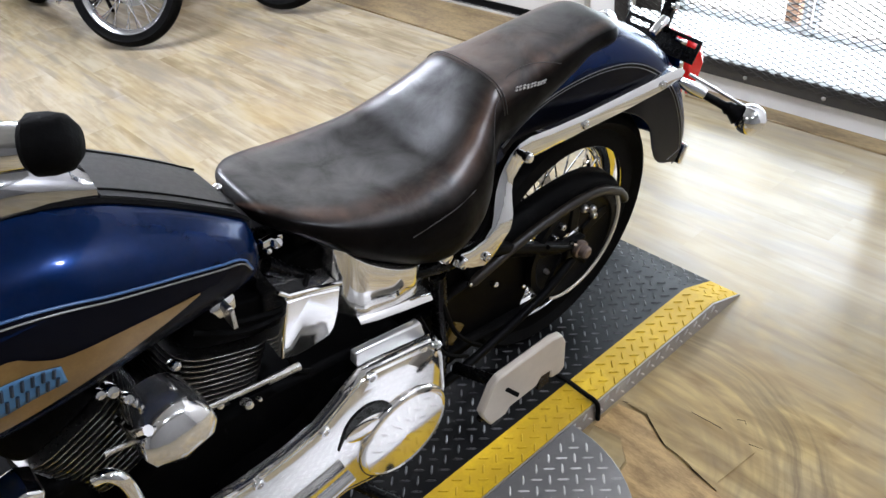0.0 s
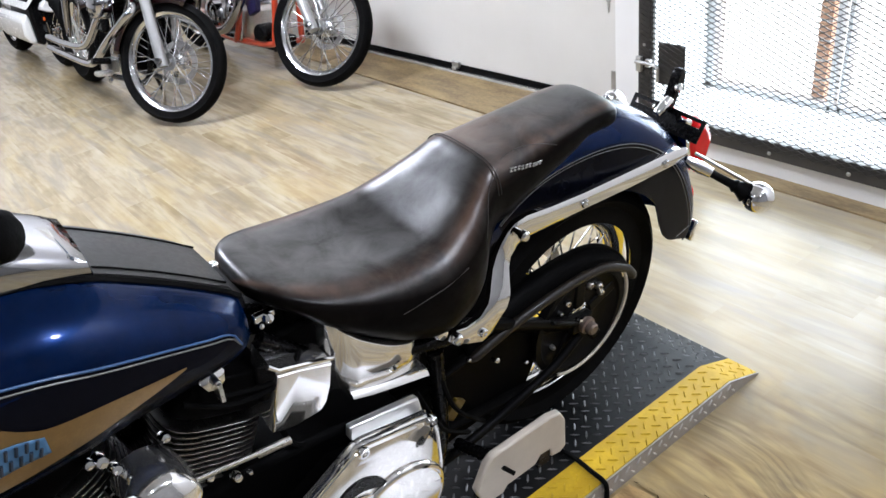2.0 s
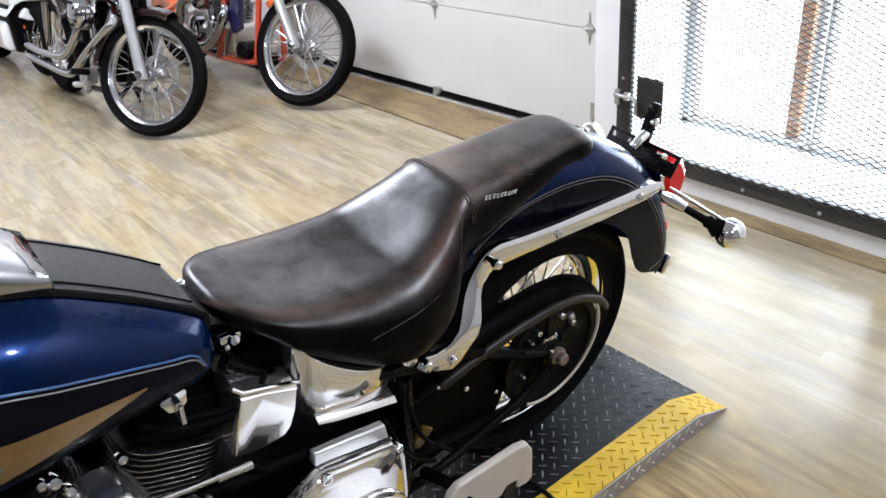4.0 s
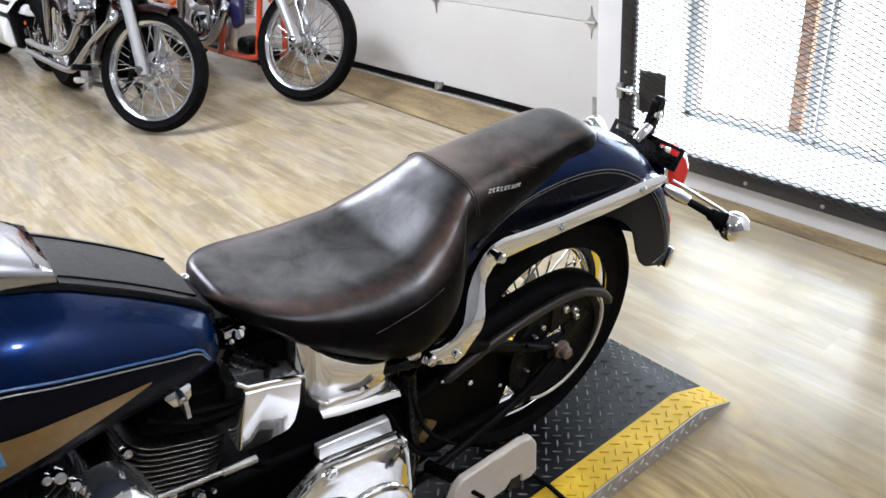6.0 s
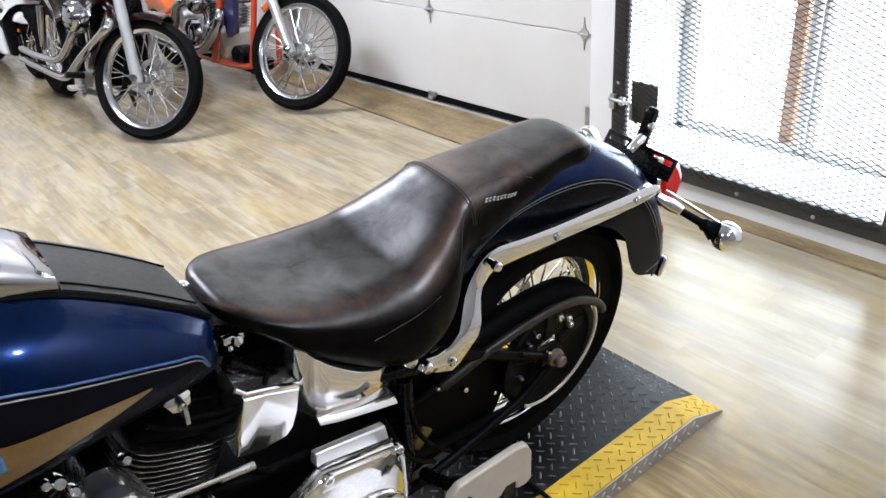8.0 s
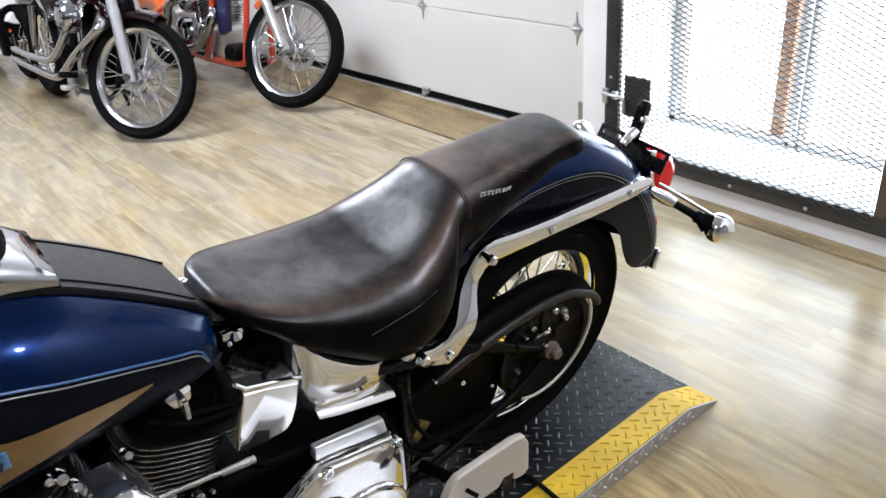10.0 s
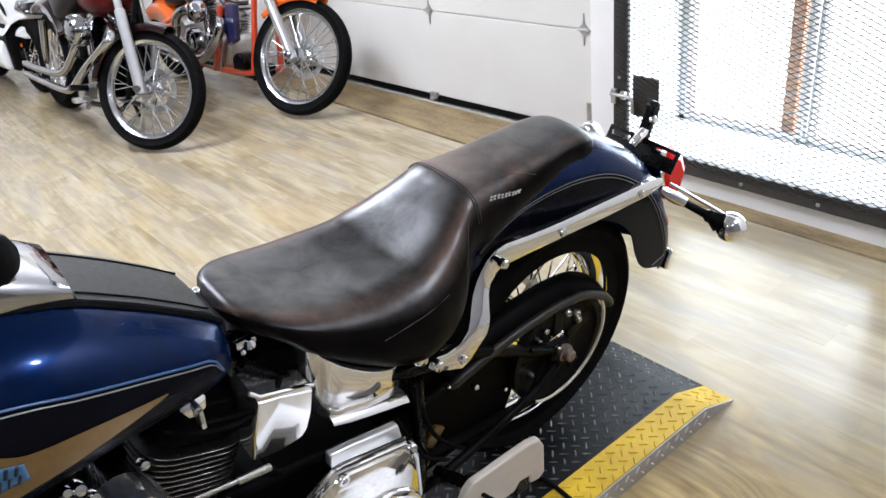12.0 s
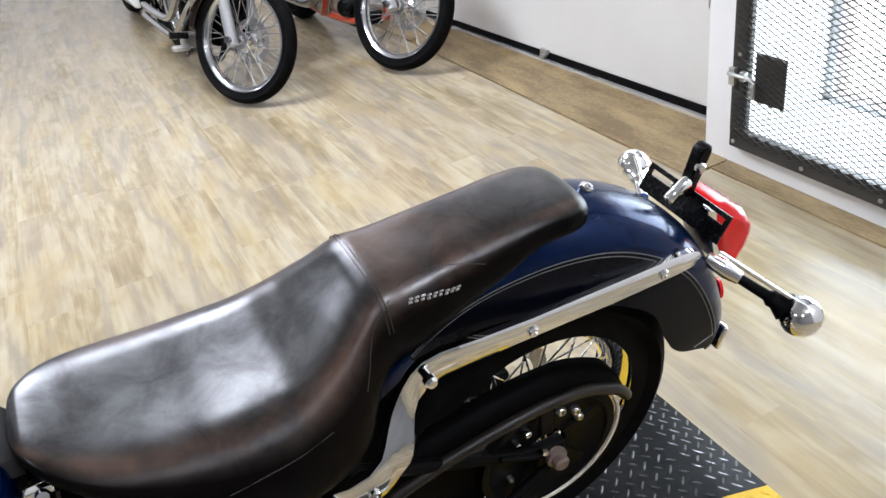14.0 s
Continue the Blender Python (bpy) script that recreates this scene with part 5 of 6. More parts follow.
part("rod_end", G().tube([(-0.790, -0.150, 0.562), (-0.735, -0.150, 0.552)], 0.0065, 8), SATINMETAL, moto)
part("footrest", G().lathe([(0.0, -0.06), (0.018, -0.06), (0.022, -0.05), (0.022, 0.04), (0.012, 0.06), (0.0, 0.06)], (-1.12, -0.24, 0.33), (0.1, -1, 0.1), 16), CHROME, moto, "chrome forward footrest")
# transmission top and oil tank
part("gearbox_cover", G().loft([[Vector((u, v + (0.022 if w > 0.425 and v < -0.13 else 0.0), w)) for u, w in ((-0.618, 0.468), (-0.470, 0.442), (-0.474, 0.412), (-0.500, 0.404), (-0.604, 0.418), (-0.622, 0.442))] for v in (-0.150, -0.112)]), SATINALU, moto, "flat bright gearbox cover", bevel=0.004)
TOPS = [(-0.662, 0.74), (-0.632, 0.72), (-0.584, 0.666), (-0.52, 0.612), (-0.46, 0.574), (-0.412, 0.549)]
FEET = [(-0.662, 0.580), (-0.653, 0.577), (-0.614, 0.562), (-0.52, 0.536), (-0.456, 0.508), (-0.412, 0.498)]
BULGE = [(-0.630, 0.118), (-0.615, 0.132), (-0.59, 0.139), (-0.54, 0.139), (-0.49, 0.130), (-0.45, 0.110), (-0.412, 0.070)]
rings = []
for i in range(29):
    u = -0.630 + 0.216 * i / 28
    t, f, b_ = table(u, TOPS)[0], table(u, FEET)[0], table(u, BULGE)[0]
    rings.append([Vector((u, -b_ + 0.03, f)), Vector((u, -b_ + 0.004, f)), Vector((u, -b_, f + 0.006)), Vector((u, -b_ - 0.002, (t + f) / 2)), Vector((u, -b_, t - 0.004)), Vector((u, -b_ + 0.003, t)), Vector((u, -b_ + 0.05, t))])
oil = part("oil_tank", G().loft(rings), POLISHED, moto, "curved chrome oil tank cover under the seat", angle=50)
part("tank_foot", G().loft([[Vector((u, -b_ + d, f + h)) for d, h in ((0.03, 0.0), (0.006, -0.001), (-0.005, -0.006), (-0.010, -0.014), (-0.004, -0.019), (0.03, -0.019))] for u, f, b_ in ((-0.612, 0.566, 0.135), (-0.58, 0.556, 0.138), (-0.52, 0.538, 0.138), (-0.47, 0.520, 0.134), (-0.452, 0.510, 0.130))]), POLISHED, moto, "bright lower lip of the oil tank")
# added black filler: the shade behind the oil tank is put into this box
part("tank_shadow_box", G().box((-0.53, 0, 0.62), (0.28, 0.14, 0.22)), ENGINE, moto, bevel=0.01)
part("belt_cover", G().prism([(-0.50, 0.44), (-0.40, 0.50), (-0.24, 0.46), (-0.13, 0.40), (-0.10, 0.30), (-0.14, 0.20), (-0.45, 0.17), (-0.50, 0.22)], -0.079, -0.070), ENGINE, moto, "black inner belt cover", bevel=0.01)
BOX = [(-0.727, 0.672), (-0.690, 0.662), (-0.633, 0.638), (-0.640, 0.595), (-0.652, 0.562), (-0.664, 0.550), (-0.700, 0.546), (-0.730, 0.550), (-0.752, 0.560), (-0.744, 0.600)]
bc = Vector((-0.69, 0, 0.606))
rings = [[Vector((bc.x + (u - bc.x) * k, v, bc.z + (w - bc.z) * k + dz)) for u, w in BOX] for v, k, dz in ((-0.05, 0.95, 0.014), (-0.118, 1.0, 0.004), (-0.127, 0.99, 0), (-0.130, 0.93, 0))]
part("side_cover", G().loft(rings), POLISHED, moto, "boxy chrome cover behind the cylinder", angle=40)
part("cover_lip", G().tube([(-0.735, -0.122, 0.690), (-0.722, -0.127, 0.678), (-0.690, -0.128, 0.668), (-0.631, -0.126, 0.645)], 0.0045, 8), CHROME, moto)
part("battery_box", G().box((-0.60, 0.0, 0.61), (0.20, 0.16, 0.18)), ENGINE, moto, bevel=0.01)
part("carburettor", G().box((-0.91, 0.06, 0.58), (0.10, 0.10, 0.10)), ENGINE, moto, bevel=0.012)
for pts in ([(-0.80, -0.105, 0.66), (-0.74, -0.118, 0.652), (-0.70, -0.12, 0.655), (-0.67, -0.10, 0.67)], [(-0.86, -0.10, 0.68), (-0.80, -0.115, 0.650), (-0.73, -0.12, 0.645), (-0.69, -0.10, 0.66)], [(-0.74, -0.06, 0.62), (-0.72, -0.11, 0.50), (-0.68, -0.10, 0.46)],
            [(-0.42, -0.125, 0.47), (-0.40, -0.14, 0.38), (-0.35, -0.13, 0.30), (-0.30, -0.12, 0.24)], [(-0.47, -0.12, 0.45), (-0.43, -0.145, 0.34), (-0.36, -0.14, 0.27)]):
    part("cable", G().tube(smooth_path(pts), 0.0048, 6), RUBBER, moto)
for p, r in (((-0.705, -0.085, 0.745), 0.014), ((-0.712, -0.07, 0.722), 0.008), ((-0.985, -0.105, 0.662), 0.016), ((-0.972, -0.112, 0.642), 0.013), ((-0.90, -0.115, 0.655), 0.012), ((-1.00, -0.105, 0.668), 0.012), ((-0.83, -0.155, 0.545), 0.012), ((-0.86, -0.12, 0.535), 0.011), ((-0.805, -0.14, 0.52), 0.006), ((-0.35, -0.13, 0.46), 0.006), ((-0.20, -0.135, 0.36), 0.007), ((-0.27, -0.12, 0.40), 0.010)):
    part("fastener", G().lathe([(r * 0.7, -r), (r * 0.7, r * 0.2), (r * 0.5, r * 0.5), (0, r * 0.55)], p, (0.1, -1, 0.5), 10), CHROME, moto)
part("bracket", G().box((-0.708, -0.078, 0.748), (0.034, 0.012, 0.012)), CHROME, moto, bevel=0.002)
stand = part("side_stand", G().tube(smooth_path([(-0.70, -0.13, 0.19), (-0.62, -0.20, 0.10), (-0.56, -0.262, 0.042)]), 0.012, 10), BLACK, moto, "black side stand")
# folded passenger floorboard
fb = [(-0.470, 0.322), (-0.478, 0.345), (-0.455, 0.402), (-0.440, 0.414), (-0.300, 0.412), (-0.272, 0.402), (-0.258, 0.375), (-0.248, 0.292), (-0.262, 0.282), (-0.288, 0.288), (-0.292, 0.314), (-0.318, 0.318), (-0.330, 0.300), (-0.402, 0.300), (-0.412, 0.286), (-0.452, 0.288)]
foot = part("passenger_board", G().prism(fb, -0.300, -0.284), CAST, moto, "pale alloy passenger footboard folded up", bevel=0.004)
part("board_pin", G().tube([(-0.418, -0.297, 0.366), (-0.405, -0.318, 0.356)], 0.0045, 8), RUBBER, foot)
part("board_hinge", G().box((-0.305, -0.286, 0.296), (0.030, 0.022, 0.040)).box((-0.432, -0.286, 0.292), (0.030, 0.022, 0.036)).tube([(-0.46, -0.276, 0.290), (-0.28, -0.276, 0.300)], 0.007, 8), BLACK, foot, "black hinge brackets")
part("board_arm", G().tube(smooth_path([(-0.36, -0.276, 0.296), (-0.37, -0.21, 0.27), (-0.38, -0.13, 0.24)]), 0.013, 10), BLACK, foot)

# tail light, plate bracket, turn signals
lens = G().prism([(0.364, 0.682), (0.400, 0.676), (0.446, 0.642), (0.474, 0.598), (0.468, 0.558), (0.446, 0.518), (0.424, 0.506), (0.408, 0.535), (0.378, 0.600)], -0.056, 0.056)
tail = part("tail_light", lens, REDLENS, moto, "red tail light lens", bevel=0.018, at=pose(0.004, 0, 0.003))
part("tail_base", G().prism([(0.350, 0.685), (0.386, 0.672), (0.400, 0.600), (0.445, 0.525), (0.425, 0.510), (0.385, 0.560)], -0.050, 0.050), CHROME, tail, bevel=0.006)
br = part("plate_bracket", G().prism([(0.334, 0.700), (0.352, 0.690), (0.382, 0.772), (0.380, 0.786), (0.368, 0.790), (0.357, 0.782), (0.346, 0.742)], -0.012, 0.012), BLACK, moto, "black number plate bracket", bevel=0.004)
plate = G()
for v0, v1, k0, k1 in ((-0.098, 0.098, 0.0, 0.62), (-0.098, -0.089, 0.62, 0.84), (-0.036, 0.036, 0.62, 0.84), (0.089, 0.098, 0.62, 0.84), (-0.098, 0.098, 0.84, 1.0)):
    a, b_ = Vector((0.330 + 0.026 * k0, 0, 0.656 + 0.046 * k0)), Vector((0.330 + 0.026 * k1, 0, 0.656 + 0.046 * k1))
    off = Vector((0.0035, 0, -0.002))
    plate.loft([[p + Vector((0, v, 0)) for p in (a, b_, b_ + off, a + off)] for v in (v0, v1)])
part("slotted_plate", plate, BLACK, br, "black plate holder with two slots")
part("plate_bolt", G().lathe([(0.0095, 0.0), (0.0095, 0.006), (0.006, 0.010), (0.0, 0.010)], (0.356, -0.012, 0.752), (-0.2, -1, 0.3), 12), CHROME, br, "chrome bolt")
part("plate_lamp", G().lathe([(0.0, -0.026), (0.009, -0.025), (0.011, -0.02), (0.011, 0.020), (0.009, 0.024), (0.0, 0.025)], (0.322, -0.006, 0.716), (0.72, 0, 0.45), 18), CHROME, br, "small chrome lamp")
for s, c, a in ((-1, (0.437, -0.214, 0.528), (0.358, -0.085, 0.590)), (1, (0.398, 0.193, 0.626), (0.345, 0.100, 0.625))):
    c, a = Vector(c), Vector(a)
    sig = part("turn_signal", G().ball(c, 0.0365 if s < 0 else 0.031, 28), CHROME, moto, "chrome bullet turn signal", angle=80)
    d = (c - a).normalized()
    part("signal_stalk", G().tube([a, a + d * 0.040, c - d * 0.066, c - d * 0.058, c - d * 0.050, c - d * 0.030], [0.011, 0.009, 0.010, 0.016, 0.015, 0.027], 14), SATINBLACK if s < 0 else CHROME, sig, "signal stalk")
    if s < 0:
        part("stalk_cover", G().tube([a - d * 0.02, a + d * 0.02, a + d * 0.045], [0.012, 0.015, 0.012], 12), CHROME, sig, "chrome stalk cover")
    part("signal_lens", G().lathe([(0.025, 0.0), (0.023, 0.012), (0.0, 0.017)], c + Vector((0.012, 0, -0.004)), (1, s * 0.2, -0.2), 20), AMBER, sig) if s > 0 else None
    part("signal_bar", G().tube([a + Vector((0.0, 0, 0.028)), c + Vector((-0.008, -s * 0.012, 0.030))], 0.0038, 8), CHROME, sig, "chrome support bar")
part("fender_tip", G().box((0.408, -0.078, 0.382), (0.014, 0.036, 0.055), Matrix.Rotation(0.25, 3, "Y")), CHROME, moto, "chrome fender tip trim", bevel=0.006)
part("reflector", G().lathe([(0.0, 0.0), (0.022, 0.0), (0.020, 0.007), (0.0, 0.009)], (0.418, -0.045, 0.470), (1, -0.4, 0), 16), REDLENS, moto, "round red reflector")

# front end
fk = Vector((-1.64, 0, 0.335))
top = Vector((-1.30, 0, 0.99))
for s in (-0.105, 0.105):
    leg = part("fork_leg", G().tube([fk + Vector((0, s, -0.02)), fk + (top - fk) * 0.45 + Vector((0, s, 0)), fk + (top - fk) * 0.46 + Vector((0, s, 0)), top + Vector((0, s, 0))], [0.028, 0.028, 0.021, 0.021], 14), CHROME, moto, "chrome telescopic fork leg")
part("fork_yoke", G().box(top, (0.07, 0.27, 0.035)).box(fk + (top - fk) * 0.78, (0.06, 0.27, 0.035)), BLACK, moto, bevel=0.01)
part("headlight", G().lathe([(0.0, -0.11), (0.06, -0.09), (0.085, -0.03), (0.09, 0.03), (0.085, 0.04), (0.0, 0.05)], (-1.46, 0, 0.86), (-1, 0, 0), 28), CHROME, moto, "chrome headlight shell")
GE = Vector((-1.009, -0.438, 1.237))
gd = Vector((0.80, -0.55, 0.02)).normalized()
bar = part("handlebar", G().tube(smooth_path([GE - gd * 0.10, GE - gd * 0.20, (-1.24, -0.24, 1.20), (-1.29, -0.06, 1.06), (-1.295, 0, 1.04), (-1.29, 0.06, 1.06), (-1.24, 0.24, 1.20), (-1.17, 0.33, 1.237), (-1.09, 0.383, 1.237)]), 0.0115, 12), CHROME, moto, "chrome handlebar")
part("riser", G().tube([top + Vector((0, -0.05, 0)), (-1.292, -0.05, 1.05)], 0.018, 10).tube([top + Vector((0, 0.05, 0)), (-1.292, 0.05, 1.05)], 0.018, 10), CHROME, bar)
part("grip", G().lathe([(0.0, 0.016), (0.010, 0.015), (0.0165, 0.009), (0.0185, 0.0), (0.0185, -0.010), (0.015, -0.014), (0.0, -0.014)], GE, gd, 20), RUBBER, bar, "black rubber grip end")
part("grip_ring", G().lathe([(0.0, 0.0), (0.014, 0.0), (0.015, -0.02), (0.017, -0.024), (0.017, -0.06), (0.014, -0.065), (0.014, -0.11), (0.0, -0.11)], GE - gd * 0.012, gd, 20), CHROME, bar, "chrome grip sleeve")
part("grip", G().lathe([(0.0, 0.0), (0.018, 0.0), (0.018, 0.12), (0.0, 0.12)], (-1.09, 0.383, 1.237), (0.8, 0.55, 0.02), 16), RUBBER, bar, "black rubber grip end")
part("front_fender", G().loft([[Vector((-1.64 + r * math.cos(radians(d)), v, 0.335 + r * math.sin(radians(d)))) for v, r in ((-0.062, 0.34), (-0.055, 0.362), (0, 0.372), (0.055, 0.362), (0.062, 0.34))] for d in range(35, 136, 5)], cap=False, closed=False), BLUE, moto, "blue front fender", solid=0.003)


# ---- motorcycles further back ----
def engine_block(root, u, w, metal, dark):
    """A V-twin with finned cylinders, rocker boxes, pushrod tubes and a round cam cover."""
    case = part("engine_case", G().box((u, 0, w), (0.40, 0.22, 0.22)), dark, root, bevel=0.04)
    part("cam_cover", G().lathe([(0.0, 0.02), (0.06, 0.018), (0.078, 0.008), (0.082, -0.03), (0.0, -0.03)], (u, 0.13, w + 0.03), (0, 1, 0), 28), DIMCHROME, case, "round chrome cam cover")
    part("gear_cover", G().box((u + 0.02, 0.115, w - 0.06), (0.26, 0.03, 0.12)), DIMCHROME, case, bevel=0.012)
    for lean, du in ((22, 0.07), (-22, -0.07)):
        m = Matrix.Translation((u + du, 0, w + 0.10)) @ pose(0, 0, 0, 0, lean, 0)
        cyl = part("cylinder", G().lathe([(0.06, 0), (0.06, 0.22)], axis=(0, 0, 1), n=20), dark, root, at=m)
        for i in range(8):
            part("fin", G().box((0, 0, 0.03 + i * 0.019), (0.145, 0.165, 0.007)), metal, cyl, bevel=0.002)
        part("rocker_box", G().box((0, 0, 0.205), (0.15, 0.16, 0.035)).box((0, 0, 0.24), (0.12, 0.13, 0.04)), DIMCHROME, cyl, "chrome rocker box", bevel=0.012)
        for k in (-0.022, 0.022):
            part("pushrod_tube", G().tube([(k - lean * 0.001, 0.115, -0.03), (k, 0.10, 0.09), (k, 0.07, 0.20)], [0.014, 0.010, 0.010], 10), DIMCHROME, cyl, "chrome pushrod tube")
    return case


def front_end(root, axle, rake, steer, radius, rim, width, length, legmat, fender_mat, fender_arc, leg_r=0.024, spread=0.10):
    """Fork, wheel and fender turned about the steering line."""
    a = Vector((math.sin(radians(rake)), 0, math.cos(radians(rake))))
    m = Matrix.Translation(axle) @ Matrix.Rotation(radians(steer), 4, a)
    make_wheel(root, m, radius, rim, width, 40, -0.055, "front_wheel", BRIGHTRIM)
    for s in (-spread, spread):
        p = Vector((0, s, 0))
        leg = part("fork_leg", G().tube([p - a * 0.03, p + a * 0.10, p + a * 0.42, p + a * 0.43, p + a * length], [leg_r * 1.25, leg_r * 1.25, leg_r * 1.2, leg_r * 0.85, leg_r * 0.85], 14), legmat, root, "pale alloy fork leg", at=m)
        part("axle_cap", G().lathe([(0.0, 0), (0.020, 0), (0.018, 0.018), (0, 0.02)], (0, s + math.copysign(0.024, s), 0), (0, s, 0), 14), DIMCHROME, leg)
    part("fork_yoke", G().box(a * (length - 0.04), (0.06, 0.26, 0.04)).box(a * (length - 0.22), (0.06, 0.25, 0.035)), DIMCHROME, root, at=m, bevel=0.008)
    h = width / 2 + 0.012
    part("front_fender", G().loft([[Vector((r * math.cos(radians(d)), v, r * math.sin(radians(d)))) for v, r in ((-h, radius - 0.02), (-h * 0.92, radius + 0.018), (-h * 0.5, radius + 0.032), (0, radius + 0.036), (h * 0.5, radius + 0.032), (h * 0.92, radius + 0.018), (h, radius - 0.02))] for d in range(fender_arc[0], fender_arc[1] + 1, 5)], cap=False, closed=False), fender_mat, root, at=m, solid=0.004)
    return m


# dark red cruiser
red = thing("motorcycle", "dark red cruiser motorcycle with chrome exhausts on its side stand", "motorcycle", pose(0.200, 4.83, 0, 10, 0, 92.9), "parked motorcycles")
make_wheel(red, pose(-0.20, 0, 0.32), 0.32, 0.20, 0.15, 40, 0.075, "rear_wheel")
front_end(red, Vector((-1.60, 0, 0.328)), 22, 34, 0.328, 0.262, 0.085, 0.80, FORKALU, REDBLACK, (0, 108))
part("fuel_tank", G().loft([[Vector((u, hw * math.copysign(abs(math.cos(a)) ** 0.8, math.cos(a)), mid + hh * math.copysign(abs(math.sin(a)) ** 0.8, math.sin(a)))) for a in (2 * math.pi * k / 28 for k in range(28))] for u, hw, mid, hh in ((-1.34, 0.05, 0.82, 0.045), (-1.31, 0.10, 0.81, 0.090), (-1.22, 0.135, 0.80, 0.118), (-1.10, 0.142, 0.79, 0.120), (-0.96, 0.118, 0.78, 0.098), (-0.86, 0.074, 0.765, 0.070), (-0.80, 0.03, 0.75, 0.03))]), REDPAINT, red, "dark red teardrop tank", angle=80)
part("seat", G().loft([[Vector((u, hw * math.copysign(abs(math.cos(a)) ** 0.6, math.cos(a)), mid + hh * math.copysign(abs(math.sin(a)) ** 0.7, math.sin(a)))) for a in (2 * math.pi * k / 24 for k in range(24))] for u, hw, mid, hh in ((-0.86, 0.07, 0.79, 0.03), (-0.80, 0.12, 0.74, 0.06), (-0.72, 0.15, 0.70, 0.08), (-0.62, 0.15, 0.70, 0.10), (-0.52, 0.13, 0.74, 0.08), (-0.40, 0.11, 0.77, 0.05), (-0.30, 0.06, 0.77, 0.03))]), LEATHER, red, "black leather seat", angle=80)
part("rear_fender", G().loft([[Vector((-0.20 + r * math.cos(radians(d)), v, 0.32 + r * math.sin(radians(d)))) for v, r in ((-0.10, 0.33), (-0.098, 0.37), (-0.06, 0.40), (0, 0.41), (0.06, 0.40), (0.098, 0.37), (0.10, 0.33))] for d in range(58, 151, 6)], cap=False, closed=False), REDBLACK, red, solid=0.004)
engine_block(red, -1.16, 0.36, ENGINE, ENGINE)
part("air_cleaner", G().lathe([(0.0, 0.045), (0.05, 0.044), (0.078, 0.034), (0.088, 0.015), (0.088, -0.05), (0.0, -0.05)], (-1.13, 0.20, 0.61), (0, 1, 0), 32), DIMCHROME, red, "round chrome air cleaner")
for k in range(10):
    part("cover_slot", G().box((-1.13 + 0.062 * math.cos(k * 0.628), 0.242, 0.61 + 0.062 * math.sin(k * 0.628)), (0.020, 0.006, 0.007), Matrix.Rotation(-k * 0.628, 3, "Y")), BLACK, red)
for pts in ([(-1.40, 0.10, 0.66), (-1.55, 0.17, 0.61), (-1.50, 0.20, 0.555), (-1.20, 0.205, 0.40), (-0.98, 0.21, 0.27), (-0.82, 0.21, 0.235), (-0.45, 0.212, 0.235), (-0.13, 0.215, 0.24)],
            [(-1.06, 0.10, 0.60), (-1.08, 0.19, 0.52), (-0.99, 0.205, 0.43), (-0.88, 0.21, 0.355), (-0.72, 0.212, 0.32), (-0.40, 0.214, 0.305), (-0.15, 0.217, 0.31)]):
    part("exhaust_pipe", G().tube(smooth_path(pts), 0.022, 14, cap=False), DIMCHROME, red, "slash-cut chrome exhaust pipe", solid=0.003)
part("footrest_bracket", G().box((-1.16, 0.19, 0.27), (0.09, 0.08, 0.08)).box((-1.22, 0.25, 0.24), (0.05, 0.10, 0.03)), SATINMETAL, red, bevel=0.012)
part("footrest", G().tube([(-1.20, 0.20, 0.30), (-1.20, 0.30, 0.31)], 0.018, 12), BLACK, red)
part("rear_brake_pedal", G().tube(smooth_path([(-1.18, 0.20, 0.22), (-1.28, 0.24, 0.20), (-1.36, 0.26, 0.23)]), 0.010, 8), DIMCHROME, red)
part("side_panel", G().box((-0.80, 0.09, 0.50), (0.22, 0.05, 0.18)), BLACK, red, bevel=0.02)
part("shock", G().tube([(-0.36, 0.15, 0.33), (-0.38, 0.15, 0.42), (-0.40, 0.15, 0.60)], [0.014, 0.024, 0.024], 14), DIMCHROME, red, "chrome shock absorber")
for s_ in (1, -1):
    part("frame_tube", G().tube(smooth_path([(-1.52, 0, 0.80), (-1.48, s_ * 0.05, 0.5), (-1.42, s_ * 0.08, 0.22), (-1.1, s_ * 0.09, 0.17), (-0.76, s_ * 0.10, 0.19), (-0.72, s_ * 0.10, 0.5), (-0.55, s_ * 0.09, 0.66)]), 0.017, 10), BLACK, red)
part("radiator_cover", G().box((-1.44, 0, 0.55), (0.05, 0.12, 0.34)), BLACK, red, bevel=0.015)
part("handlebar", G().tube(smooth_path([(-1.10, -0.38, 1.08), (-1.24, -0.30, 1.10), (-1.32, 0, 1.06), (-1.24, 0.30, 1.10), (-1.10, 0.38, 1.08)]), 0.0125, 10), DIMCHROME, red)
part("headlamp", G().lathe([(0.0, -0.10), (0.06, -0.09), (0.085, -0.03), (0.09, 0.03), (0.084, 0.038), (0.0, 0.045)], (-1.62, 0.03, 0.99), (-0.8, 0.55, 0), 28), DIMCHROME, red, "chrome headlamp shell")
part("side_stand", G().tube([(-1.0, -0.12, 0.17), (-0.90, -0.20, 0.035)], 0.012, 8), BLACK, red)

# orange custom chopper
org = thing("motorcycle", "orange custom chopper motorcycle with a red frame, parked", "motorcycle", pose(1.06, 4.95, 0, 8, 0, 91.5), "parked motorcycles")
make_wheel(org, pose(-0.30, 0, 0.33), 0.33, 0.22, 0.20, 40, 0, "rear_wheel")
front_end(org, Vector((-1.95, 0, 0.335)), 36, 28, 0.335, 0.268, 0.085, 0.98, FORKALU, ORANGE, (35, 105), 0.024)
